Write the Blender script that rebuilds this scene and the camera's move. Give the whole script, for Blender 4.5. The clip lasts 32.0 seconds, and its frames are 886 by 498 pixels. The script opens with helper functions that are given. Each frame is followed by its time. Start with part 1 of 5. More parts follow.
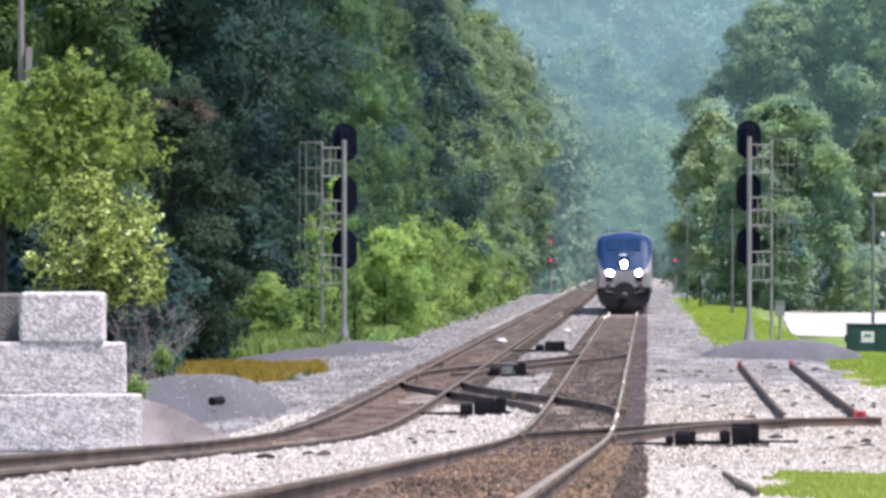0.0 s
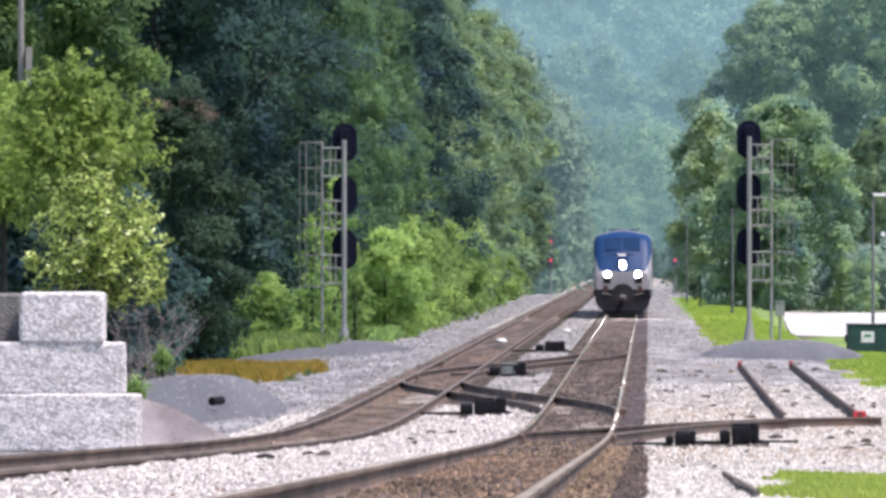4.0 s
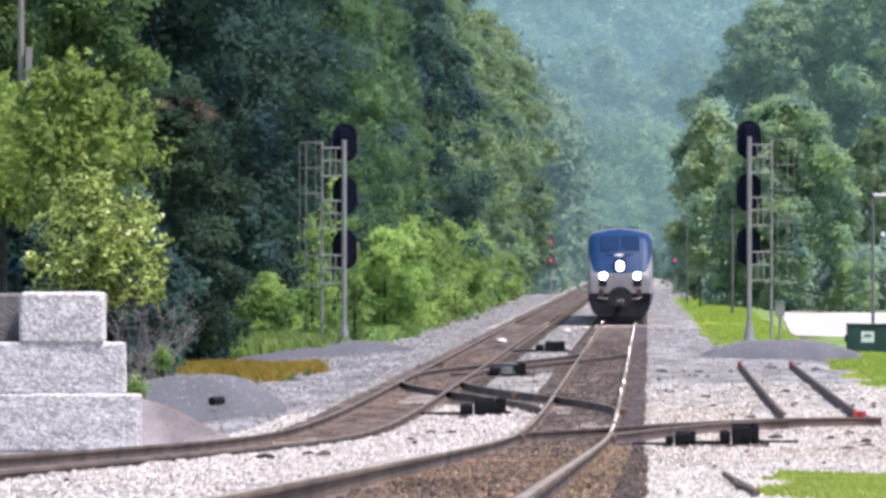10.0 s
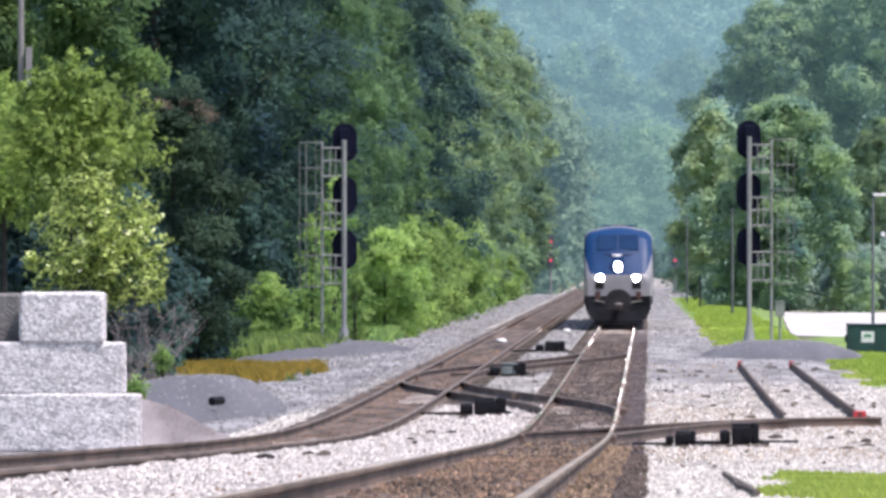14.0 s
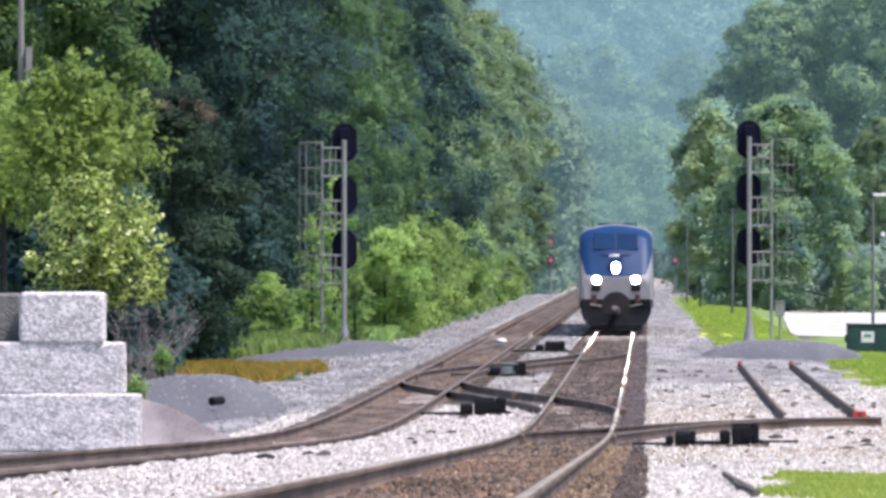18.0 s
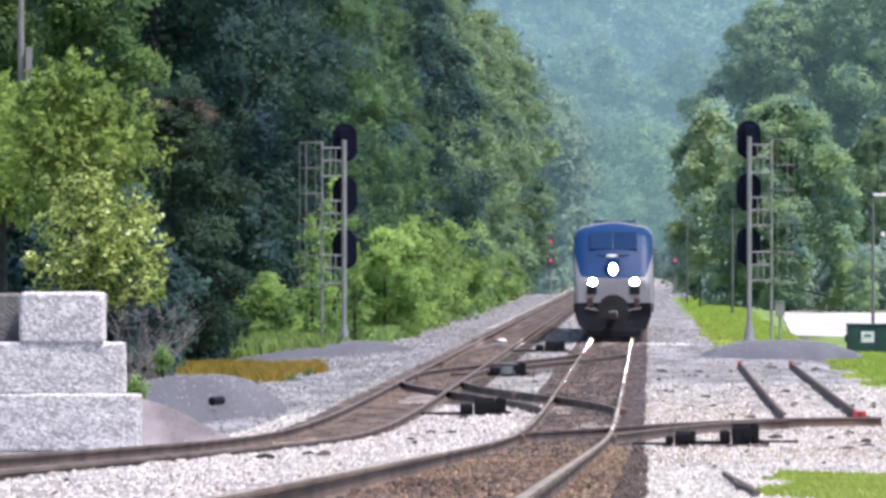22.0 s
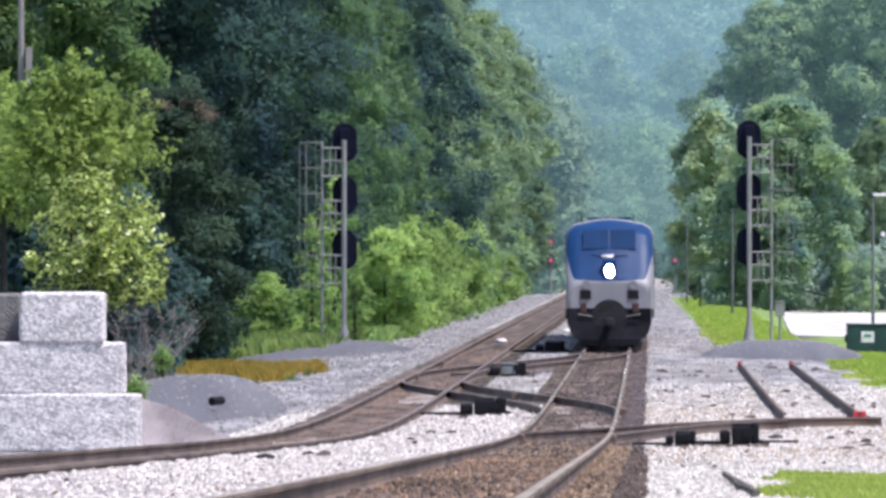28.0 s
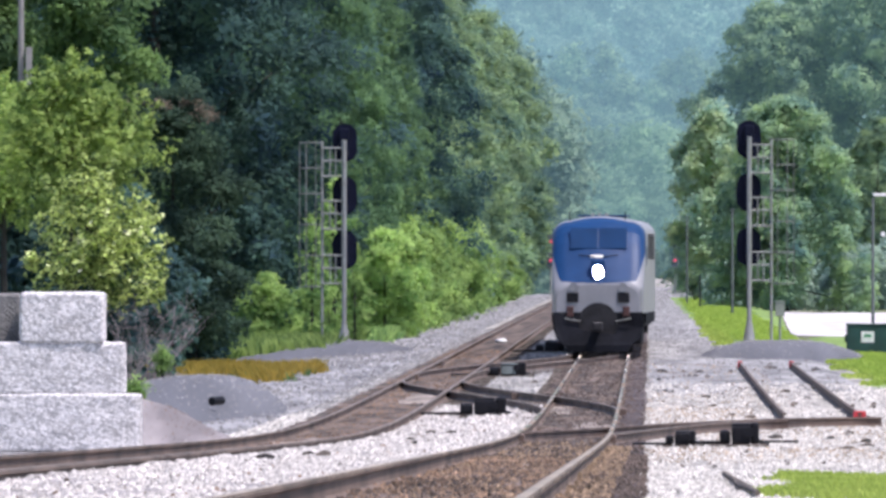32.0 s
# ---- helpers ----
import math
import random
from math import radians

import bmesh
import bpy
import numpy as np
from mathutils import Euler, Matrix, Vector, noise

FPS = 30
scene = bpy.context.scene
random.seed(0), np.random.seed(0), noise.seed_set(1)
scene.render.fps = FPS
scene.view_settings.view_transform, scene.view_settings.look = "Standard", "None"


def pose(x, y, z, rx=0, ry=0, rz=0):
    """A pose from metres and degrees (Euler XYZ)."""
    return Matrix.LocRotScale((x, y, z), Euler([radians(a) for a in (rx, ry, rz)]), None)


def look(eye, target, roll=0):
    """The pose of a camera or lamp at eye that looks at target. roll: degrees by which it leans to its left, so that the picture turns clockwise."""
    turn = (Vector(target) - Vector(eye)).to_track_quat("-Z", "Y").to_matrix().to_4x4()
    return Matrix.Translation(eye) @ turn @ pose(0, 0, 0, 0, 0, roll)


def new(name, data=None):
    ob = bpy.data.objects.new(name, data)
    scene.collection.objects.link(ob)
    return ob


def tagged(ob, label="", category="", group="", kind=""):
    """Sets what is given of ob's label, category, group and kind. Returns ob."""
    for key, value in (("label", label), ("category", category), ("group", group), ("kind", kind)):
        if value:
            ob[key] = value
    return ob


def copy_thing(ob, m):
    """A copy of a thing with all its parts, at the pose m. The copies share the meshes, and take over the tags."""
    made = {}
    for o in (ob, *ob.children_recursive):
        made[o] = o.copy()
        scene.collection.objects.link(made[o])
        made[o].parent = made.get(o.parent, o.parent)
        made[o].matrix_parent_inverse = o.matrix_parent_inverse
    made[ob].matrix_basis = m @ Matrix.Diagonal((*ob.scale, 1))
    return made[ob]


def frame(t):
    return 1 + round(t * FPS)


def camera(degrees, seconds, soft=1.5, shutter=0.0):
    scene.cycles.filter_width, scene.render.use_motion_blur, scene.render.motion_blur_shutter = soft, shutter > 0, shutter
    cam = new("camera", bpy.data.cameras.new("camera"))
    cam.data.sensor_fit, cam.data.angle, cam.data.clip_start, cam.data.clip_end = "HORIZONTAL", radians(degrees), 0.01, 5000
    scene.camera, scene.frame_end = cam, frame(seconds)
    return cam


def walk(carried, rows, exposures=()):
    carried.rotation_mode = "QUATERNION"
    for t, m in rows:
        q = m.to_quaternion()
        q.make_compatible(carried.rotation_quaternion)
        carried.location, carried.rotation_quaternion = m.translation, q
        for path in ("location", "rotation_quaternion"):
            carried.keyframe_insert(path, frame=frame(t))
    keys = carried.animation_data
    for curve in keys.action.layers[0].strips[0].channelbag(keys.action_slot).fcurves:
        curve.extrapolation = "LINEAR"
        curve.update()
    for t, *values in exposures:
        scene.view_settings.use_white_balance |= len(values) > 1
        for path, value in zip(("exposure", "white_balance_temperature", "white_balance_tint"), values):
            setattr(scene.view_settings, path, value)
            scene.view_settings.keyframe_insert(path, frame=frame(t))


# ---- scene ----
# The line runs along +Y; the far rails lie at z = 0, and the near track climbs towards the camera.
EYE_Z = 3.2
cam = camera(2.495, 32.0, soft=3.2)
CAM_POSE = look((0, 0, EYE_Z), (-10.111, 1000, EYE_Z + 0.1944))
walk(cam, [(0.0, CAM_POSE), (32.0, CAM_POSE)], exposures=[(0.0, 0.22, 6370, 22), (32.0, 0.22, 6100, 22)])

# ---- light ----
SUN_TO = Vector((0.36, -0.23, 0.90)).normalized()
world = bpy.data.worlds.new("world")
scene.world = world
world.use_nodes = True
wn = world.node_tree
sky = wn.nodes.new("ShaderNodeTexSky")
sky.sky_type, sky.sun_disc = "NISHITA", False
sky.sun_elevation = math.asin(SUN_TO.z)
sky.sun_rotation = math.atan2(SUN_TO.x, SUN_TO.y)
sky.air_density, sky.dust_density = 1.2, 2.0
wn.nodes["Background"].inputs["Strength"].default_value = 0.15
wn.links.new(sky.outputs[0], wn.nodes["Background"].inputs[0])
sun_data = bpy.data.lights.new("sun", "SUN")
sun_data.energy, sun_data.angle, sun_data.color = 4.2, radians(0.6), (1.0, 0.945, 0.845)
sun = new("sun", sun_data)
sun.matrix_world = look(SUN_TO * 200, (0, 0, 0))


# ---- materials ----
def mat(name, colour, rough=0.7, metal=0.0, vary=0.25, scale=4.0, fine=40.0, bump=0.3, depth=0.02,
        second=None, mix_at=0.5, island=False, per_object=False, specular=0.5, stretch=None, dull=None, speck=0.0, drawn=False):
    m = bpy.data.materials.new(name)
    m.use_nodes = True
    nt = m.node_tree
    n, l = nt.nodes, nt.links
    b = n["Principled BSDF"]
    b.inputs["Roughness"].default_value = rough
    b.inputs["Metallic"].default_value = metal
    b.inputs["Specular IOR Level"].default_value = specular
    tc = n.new("ShaderNodeTexCoord")
    big, small = n.new("ShaderNodeTexNoise"), n.new("ShaderNodeTexNoise")
    for t, s, d in ((big, scale, 3.0), (small, fine, 4.0)):
        t.inputs["Scale"].default_value, t.inputs["Detail"].default_value = s, d
        l.new(tc.outputs["Object"], t.inputs["Vector"])
    if stretch:
        sc = n.new("ShaderNodeVectorMath")
        sc.operation = "MULTIPLY"
        sc.inputs[1].default_value = stretch
        l.new(tc.outputs["Object"], sc.inputs[0])
        l.new(sc.outputs[0], big.inputs["Vector"])
        if drawn:
            l.new(sc.outputs[0], small.inputs["Vector"])
    ramp = n.new("ShaderNodeValToRGB")
    lo = tuple(c * (1 - vary) for c in colour)
    hi = tuple(min(1, c * (1 + vary)) for c in (second or colour))
    ramp.color_ramp.elements[0].position, ramp.color_ramp.elements[0].color = mix_at - 0.16, (*lo, 1)
    ramp.color_ramp.elements[1].position, ramp.color_ramp.elements[1].color = mix_at + 0.16, (*hi, 1)
    l.new(big.outputs["Fac"], ramp.inputs[0])
    hsv = n.new("ShaderNodeHueSaturation")
    val = n.new("ShaderNodeMath")
    val.operation = "MULTIPLY_ADD"
    val.inputs[1].default_value, val.inputs[2].default_value = vary * 1.6, 1 - vary * 0.8
    l.new(small.outputs["Fac"], val.inputs[0])
    out = val.outputs[0]
    if speck:
        pit = n.new("ShaderNodeMapRange")
        for key, value in (("From Min", 0.40), ("From Max", 0.60), ("To Min", 1 - speck), ("To Max", 1 + speck * 0.45)):
            pit.inputs[key].default_value = value
        l.new(small.outputs["Fac"], pit.inputs["Value"])
        out = pit.outputs[0]
    if island or per_object:
        src = n.new("ShaderNodeNewGeometry").outputs["Random Per Island"] if island else n.new("ShaderNodeObjectInfo").outputs["Random"]
        extra = n.new("ShaderNodeMath")
        extra.operation = "MULTIPLY_ADD"
        extra.inputs[1].default_value, extra.inputs[2].default_value = vary * 1.8, 1 - vary * 0.9
        l.new(src, extra.inputs[0])
        both = n.new("ShaderNodeMath")
        both.operation = "MULTIPLY"
        l.new(out, both.inputs[0])
        l.new(extra.outputs[0], both.inputs[1])
        out = both.outputs[0]
    l.new(out, hsv.inputs["Value"])
    l.new(ramp.outputs[0], hsv.inputs["Color"])
    l.new(hsv.outputs[0], b.inputs["Base Color"])
    if dull:
        dr = n.new("ShaderNodeMapRange")
        dr.inputs["From Min"].default_value, dr.inputs["From Max"].default_value = 0.47, 0.60
        dr.inputs["To Min"].default_value, dr.inputs["To Max"].default_value = rough, dull
        l.new(small.outputs["Fac"], dr.inputs["Value"])
        l.new(dr.outputs[0], b.inputs["Roughness"])
    if bump:
        bp = n.new("ShaderNodeBump")
        bp.inputs["Strength"].default_value, bp.inputs["Distance"].default_value = bump, depth
        l.new(small.outputs["Fac"], bp.inputs["Height"])
        l.new(bp.outputs[0], b.inputs["Normal"])
    return m


def leaf_mat(name, colour, second, through_light=0.35, rough=0.55, haze_glow=None, shine=0.2, grain=0.15):
    m = bpy.data.materials.new(name)
    m.use_nodes = True
    nt = m.node_tree
    n, l = nt.nodes, nt.links
    b, outp = n["Principled BSDF"], n["Material Output"]
    b.inputs["Roughness"].default_value = rough
    b.inputs["Specular IOR Level"].default_value = shine
    geo, tc = n.new("ShaderNodeNewGeometry"), n.new("ShaderNodeTexCoord")
    big = n.new("ShaderNodeTexNoise")
    big.inputs["Scale"].default_value, big.inputs["Detail"].default_value = 0.55, 3.0
    l.new(tc.outputs["Object"], big.inputs["Vector"])
    add = n.new("ShaderNodeMath")
    add.operation = "MULTIPLY_ADD"
    add.inputs[1].default_value = grain
    l.new(geo.outputs["Random Per Island"], add.inputs[0])
    sub = n.new("ShaderNodeMath")
    sub.operation = "MULTIPLY"
    sub.inputs[1].default_value = 1.15 - grain
    l.new(big.outputs["Fac"], sub.inputs[0])
    l.new(sub.outputs[0], add.inputs[2])
    ramp = n.new("ShaderNodeValToRGB")
    ramp.color_ramp.elements[0].position, ramp.color_ramp.elements[0].color = 0.36, (*colour, 1)
    ramp.color_ramp.elements[1].position, ramp.color_ramp.elements[1].color = 0.74, (*second, 1)
    l.new(add.outputs[0], ramp.inputs[0])
    tone, info, span = n.new("ShaderNodeHueSaturation"), n.new("ShaderNodeObjectInfo"), n.new("ShaderNodeMath")
    span.operation = "MULTIPLY_ADD"
    span.inputs[1].default_value, span.inputs[2].default_value = 0.4, 0.8
    l.new(info.outputs["Random"], span.inputs[0])
    l.new(span.outputs[0], tone.inputs["Value"])
    l.new(ramp.outputs[0], tone.inputs["Color"])
    l.new(tone.outputs[0], b.inputs["Base Color"])
    tr = n.new("ShaderNodeBsdfTranslucent")
    l.new(tone.outputs[0], tr.inputs["Color"])
    mx = n.new("ShaderNodeMixShader")
    mx.inputs[0].default_value = through_light
    l.new(b.outputs[0], mx.inputs[1])
    l.new(tr.outputs[0], mx.inputs[2])
    last = mx.outputs[0]
    # Added emission stands for distance haze in front of the leaves.
    if haze_glow:
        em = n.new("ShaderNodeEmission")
        em.inputs["Color"].default_value, em.inputs["Strength"].default_value = (*haze_glow[:3], 1), haze_glow[3]
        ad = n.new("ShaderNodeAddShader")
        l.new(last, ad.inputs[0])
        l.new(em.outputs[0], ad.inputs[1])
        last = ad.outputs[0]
    l.new(last, outp.inputs["Surface"])
    return m


def glow_mat(name, colour, strength):
    m = bpy.data.materials.new(name)
    m.use_nodes = True
    b = m.node_tree.nodes["Principled BSDF"]
    b.inputs["Base Color"].default_value = (*colour, 1)
    b.inputs["Emission Color"].default_value = (*colour, 1)
    b.inputs["Emission Strength"].default_value = strength
    return m


M_SOIL = mat("soil_and_weeds", (0.16, 0.15, 0.09), 0.95, second=(0.10, 0.14, 0.05), scale=0.2, fine=6, bump=0.6, depth=0.05)
M_BALLAST = mat("white_ballast", (0.27, 0.255, 0.228), 0.85, second=(0.39, 0.37, 0.335), stretch=(1, 0.1, 1), scale=0.8, fine=12, vary=0.25, bump=0.8, depth=0.04, speck=0.4)
# Passing cloud shade over the ballast is put into this blue-grey colour.
M_CLOUDED = mat("cloud_shade_ballast", (0.185, 0.185, 0.19), 0.9, second=(0.34, 0.333, 0.325), stretch=(1, 0.08, 1), scale=0.8, fine=10, vary=0.25, bump=0.8, depth=0.04, speck=0.35)
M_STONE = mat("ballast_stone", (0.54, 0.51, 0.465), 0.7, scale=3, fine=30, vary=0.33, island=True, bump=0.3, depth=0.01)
M_OCHRE = mat("ochre_dusty_stone", (0.20, 0.14, 0.09), 0.85, scale=3, fine=30, vary=0.5, island=True, bump=0.3, depth=0.01)
M_TAN = mat("tan_dusty_stone", (0.34, 0.27, 0.20), 0.85, scale=3, fine=30, vary=0.45, island=True, bump=0.3, depth=0.01)
M_FINES = mat("pale_dusty_fines", (0.20, 0.165, 0.14), 0.95, second=(0.30, 0.255, 0.22), stretch=(1.4, 0.08, 1), scale=1.2, fine=12, vary=0.3, bump=0.5, depth=0.02, speck=0.3)
M_FRESH = mat("fresh_white_stone", (0.53, 0.495, 0.46), 0.75, scale=3, fine=30, vary=0.38, island=True, bump=0.3, depth=0.01)
M_DIRTY = mat("oily_ballast", (0.034, 0.027, 0.024), 0.9, second=(0.122, 0.091, 0.073), stretch=(1.6, 0.09, 1), scale=1.1, fine=14, vary=0.45, bump=0.8, depth=0.04)
M_DIRTSTONE = mat("brown_stone", (0.19, 0.122, 0.078), 0.8, stretch=(1.3, 0.08, 1), scale=1.0, fine=30, vary=0.5, island=True, bump=0.3, depth=0.01)
M_DARKSTONE = mat("dark_oily_stone", (0.09, 0.067, 0.055), 0.85, stretch=(1.3, 0.08, 1), scale=1.0, fine=30, vary=0.5, island=True, bump=0.3, depth=0.01)
M_HEAP = mat("dusty_white_ballast", (0.20, 0.185, 0.18), 0.9, second=(0.33, 0.305, 0.295), scale=4, fine=22, vary=0.35, bump=0.8, depth=0.04)
M_GREY = mat("grey_gravel", (0.105, 0.108, 0.122), 0.9, stretch=(1, 0.05, 1), drawn=True, scale=0.8, fine=9, vary=0.2, bump=0.4, depth=0.03)
M_LOT = mat("pale_concrete_lot", (0.50, 0.475, 0.46), 0.8, second=(0.62, 0.59, 0.575), stretch=(1, 0.06, 1), scale=0.3, fine=3, vary=0.1, bump=0.2)
M_TIE = mat("weathered_timber", (0.085, 0.068, 0.056), 0.85, second=(0.14, 0.115, 0.095), scale=2, fine=30, vary=0.35, per_object=True)
M_RAIL = mat("rusty_rail_steel", (0.10, 0.07, 0.056), 0.75, 0.1, second=(0.16, 0.115, 0.09), scale=0.2, fine=3, vary=0.25, bump=0.0, depth=0.005)
M_RAILDARK = mat("dark_rusty_rail_steel", (0.075, 0.052, 0.045), 0.75, 0.1, second=(0.125, 0.088, 0.07), scale=0.5, fine=8, vary=0.3, bump=0.2, depth=0.005)
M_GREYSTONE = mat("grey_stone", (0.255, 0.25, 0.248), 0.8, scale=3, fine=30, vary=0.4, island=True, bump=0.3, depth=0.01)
M_RAILTOP = mat("polished_rail_head", (0.36, 0.25, 0.145), 0.11, 0.7, scale=0.4, fine=0.05, vary=0.2, bump=0.0, dull=0.6)
M_RAILNEAR = mat("tan_worn_rail_head", (0.33, 0.265, 0.185), 0.45, 0.2, scale=0.2, fine=1.6, vary=0.3, bump=0.0)
M_RAILWORN = mat("dull_worn_rail_head", (0.185, 0.145, 0.115), 0.5, 0.2, scale=0.2, fine=1.6, vary=0.4, bump=0.0)
M_BLACK = mat("black_machine_paint", (0.007, 0.007, 0.010), 0.55, scale=3, fine=20, vary=0.3, bump=0.1, specular=0.25)
M_LID = mat("pale_grey_green_cover", (0.16, 0.19, 0.185), 0.6, scale=3, fine=20, vary=0.2, bump=0.1)
M_GALV = mat("galvanised_steel", (0.30, 0.31, 0.30), 0.55, 0.4, scale=2, fine=18, vary=0.15, bump=0.1, depth=0.004)
M_CAGE = mat("dull_galvanised_bars", (0.21, 0.22, 0.21), 0.6, 0.3, scale=2, fine=18, vary=0.15, bump=0.1, depth=0.004)
M_HEAD = mat("matt_black_signal", (0.006, 0.008, 0.022), 0.6, scale=3, fine=20, vary=0.2, bump=0.05, specular=0.12)
M_CONCRETE = mat("rough_concrete_block", (0.65, 0.625, 0.625), 0.5, mix_at=0.40, scale=5, fine=24, vary=0.16, bump=0.3, depth=0.012, speck=0.38)
# Shade in the recess of the set-back block, put into a dark colour.
M_CONCRETE_SHADE = mat("shade_dark_block", (0.12, 0.115, 0.115), 0.9, second=(0.17, 0.165, 0.16), scale=1.5, fine=26, vary=0.3, bump=1.0, depth=0.03)
M_DIRT = mat("brown_grey_dirt", (0.185, 0.163, 0.165), 0.95, second=(0.27, 0.242, 0.24), stretch=(1, 0.04, 1), drawn=True, scale=1.2, fine=9, vary=0.18, bump=0.3, depth=0.02)
M_BIN = mat("dark_green_bin_paint", (0.012, 0.05, 0.045), 0.5, scale=2, fine=14, vary=0.25, bump=0.1)
M_WHITE = mat("white_label", (0.75, 0.76, 0.74), 0.6, scale=6, fine=30, vary=0.1, bump=0)
M_RED = mat("red_marker_paint", (0.65, 0.05, 0.06), 0.5, scale=6, fine=30, vary=0.15, bump=0)
M_BARK = mat("grey_brown_bark", (0.035, 0.034, 0.032), 0.95, scale=1.5, fine=12, vary=0.35, bump=1.0, depth=0.03)
M_TWIG = mat("dry_grey_twigs", (0.27, 0.235, 0.245), 0.9, scale=1.5, fine=12, vary=0.3, bump=0.4)
M_POLE = mat("weathered_pole_wood", (0.26, 0.25, 0.25), 0.9, scale=1.0, fine=14, vary=0.2, bump=0.4)
M_SILVER = mat("silver_grey_train_paint", (0.245, 0.25, 0.272), 0.45, 0.05, scale=0.8, fine=8, vary=0.10, bump=0.03)
M_BLUE = mat("blue_train_paint", (0.0065, 0.041, 0.128), 0.45, 0.0, scale=0.8, fine=8, vary=0.12, bump=0.02, specular=0.2)
M_GLASS = mat("dark_windshield_glass", (0.0050, 0.031, 0.094), 0.35, 0.0, scale=1, fine=4, vary=0.1, bump=0, specular=0.1)
M_UNDER = mat("dark_underframe_grime", (0.022, 0.022, 0.025), 0.8, scale=2, fine=12, vary=0.35, bump=0.4, specular=0.2)
M_REDSTRIPE = mat("red_stripe_paint", (0.40, 0.03, 0.04), 0.4, scale=1, fine=8, vary=0.1, bump=0)
M_SHOULDER = mat("grey_white_gravel", (0.13, 0.13, 0.138), 0.9, second=(0.29, 0.285, 0.29), stretch=(1, 0.08, 1), scale=0.7, fine=12, vary=0.25, bump=0.9, depth=0.05)
M_YELLOWPAINT = mat("yellow_plastic_sleeve", (0.45, 0.36, 0.10), 0.6, scale=3, fine=20, vary=0.15, bump=0.05)
M_GRASSPAINT = mat("green_print", (0.05, 0.25, 0.12), 0.6, scale=6, fine=30, vary=0.1, bump=0)
M_HOSE = mat("rusty_hose_bracket", (0.06, 0.026, 0.024), 0.8, scale=6, fine=30, vary=0.3, bump=0.2)
M_PILOT = mat("grimy_dark_grey_paint", (0.011, 0.012, 0.016), 0.75, scale=1.5, fine=12, vary=0.35, bump=0.3, specular=0.07)
M_TURF = mat("mown_turf", (0.13, 0.215, 0.045), 0.9, second=(0.20, 0.30, 0.07), stretch=(1, 0.1, 1), scale=0.6, fine=9, vary=0.2, bump=0.4, depth=0.03)
M_GRASS = leaf_mat("bright_grass", (0.28, 0.41, 0.065), (0.51, 0.62, 0.13), 0.5)
M_YELLOW = leaf_mat("yellow_weed_flowers", (0.30, 0.25, 0.05), (0.62, 0.42, 0.08), 0.4)
# The wood's shade and bluish haze are put into this dark leaf colour.
M_LEAF_DARK = leaf_mat("shade_dark_tree_leaves", (0.034, 0.072, 0.106), (0.112, 0.210, 0.150), 0.5, 0.6, None, 0.05, 0.1)
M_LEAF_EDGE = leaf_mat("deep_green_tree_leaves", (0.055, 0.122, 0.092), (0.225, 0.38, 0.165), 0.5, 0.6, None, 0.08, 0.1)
M_LEAF_MID = leaf_mat("green_tree_leaves", (0.045, 0.10, 0.06), (0.19, 0.31, 0.105), 0.5, 0.6, None, 0.1, 0.1)
M_LEAF_LIGHT = leaf_mat("yellow_green_leaves", (0.105, 0.205, 0.055), (0.50, 0.66, 0.185), 0.5, 0.5, None, 0.2, 0.3)
M_LEAF_BRIGHT = leaf_mat("glossy_sapling_leaves", (0.05, 0.105, 0.02), (0.67, 0.81, 0.25), 0.42, 0.35, None, 0.5, 0.6)
# Haze is mixed into the pale, bluish base colours of these two.
M_LEAF_FAR = leaf_mat("haze_paled_tree_leaves", (0.165, 0.325, 0.315), (0.53, 0.74, 0.365), 0.5, 0.7, None, 0.05, 0.05)
M_LEAF_GOLD = leaf_mat("haze_paled_yellowing_leaves", (0.26, 0.46, 0.41), (0.63, 0.76, 0.40), 0.5, 0.7, None, 0.05, 0.05)
# Black signal heads greyed in colour to carry the haze before them.
M_HEADFAR = mat("haze_paled_far_signal", (0.075, 0.10, 0.11), 0.7, scale=3, fine=20, vary=0.2, bump=0.05)
M_DIRTDARK = mat("dark_oily_strip", (0.045, 0.035, 0.038), 0.9, second=(0.085, 0.065, 0.064), stretch=(1.5, 0.1, 1), scale=0.9, fine=14, vary=0.3, bump=0.8, depth=0.04)
# A little emission lays haze over the large trees' leaves.
M_LEAF_GRAND = leaf_mat("haze_lit_large_leaves", (0.09, 0.185, 0.17), (0.375, 0.535, 0.28), 0.5, 0.8, (0.07, 0.12, 0.14, 0.35), 0.02, 0.04)
# Undergrowth paled in its base colour to carry the haze at the far trees.
M_LEAF_UNDER = leaf_mat("haze_paled_undergrowth", (0.24, 0.37, 0.36), (0.46, 0.58, 0.43), 0.5, 0.7, None, 0.05, 0.05)
M_LEAF_LIME = leaf_mat("lime_shrub_leaves", (0.085, 0.205, 0.068), (0.45, 0.63, 0.19), 0.5)
# Haze along the farther wood is put into this paler, bluer green.
M_LEAF_SOFT = leaf_mat("haze_paled_green_leaves", (0.105, 0.20, 0.175), (0.345, 0.475, 0.235), 0.5, 0.7, None, 0.05, 0.05)
M_SLIM = mat("dark_weathered_pole", (0.10, 0.12, 0.12), 0.9, scale=1.0, fine=14, vary=0.2, bump=0.3)
# The emission of these four is painted distance haze, not a light source.
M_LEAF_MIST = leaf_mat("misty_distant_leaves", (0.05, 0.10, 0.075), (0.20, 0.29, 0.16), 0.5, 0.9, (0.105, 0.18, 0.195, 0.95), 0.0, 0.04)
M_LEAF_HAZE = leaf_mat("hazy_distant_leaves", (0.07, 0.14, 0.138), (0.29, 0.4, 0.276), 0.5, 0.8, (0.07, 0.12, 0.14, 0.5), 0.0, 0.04)
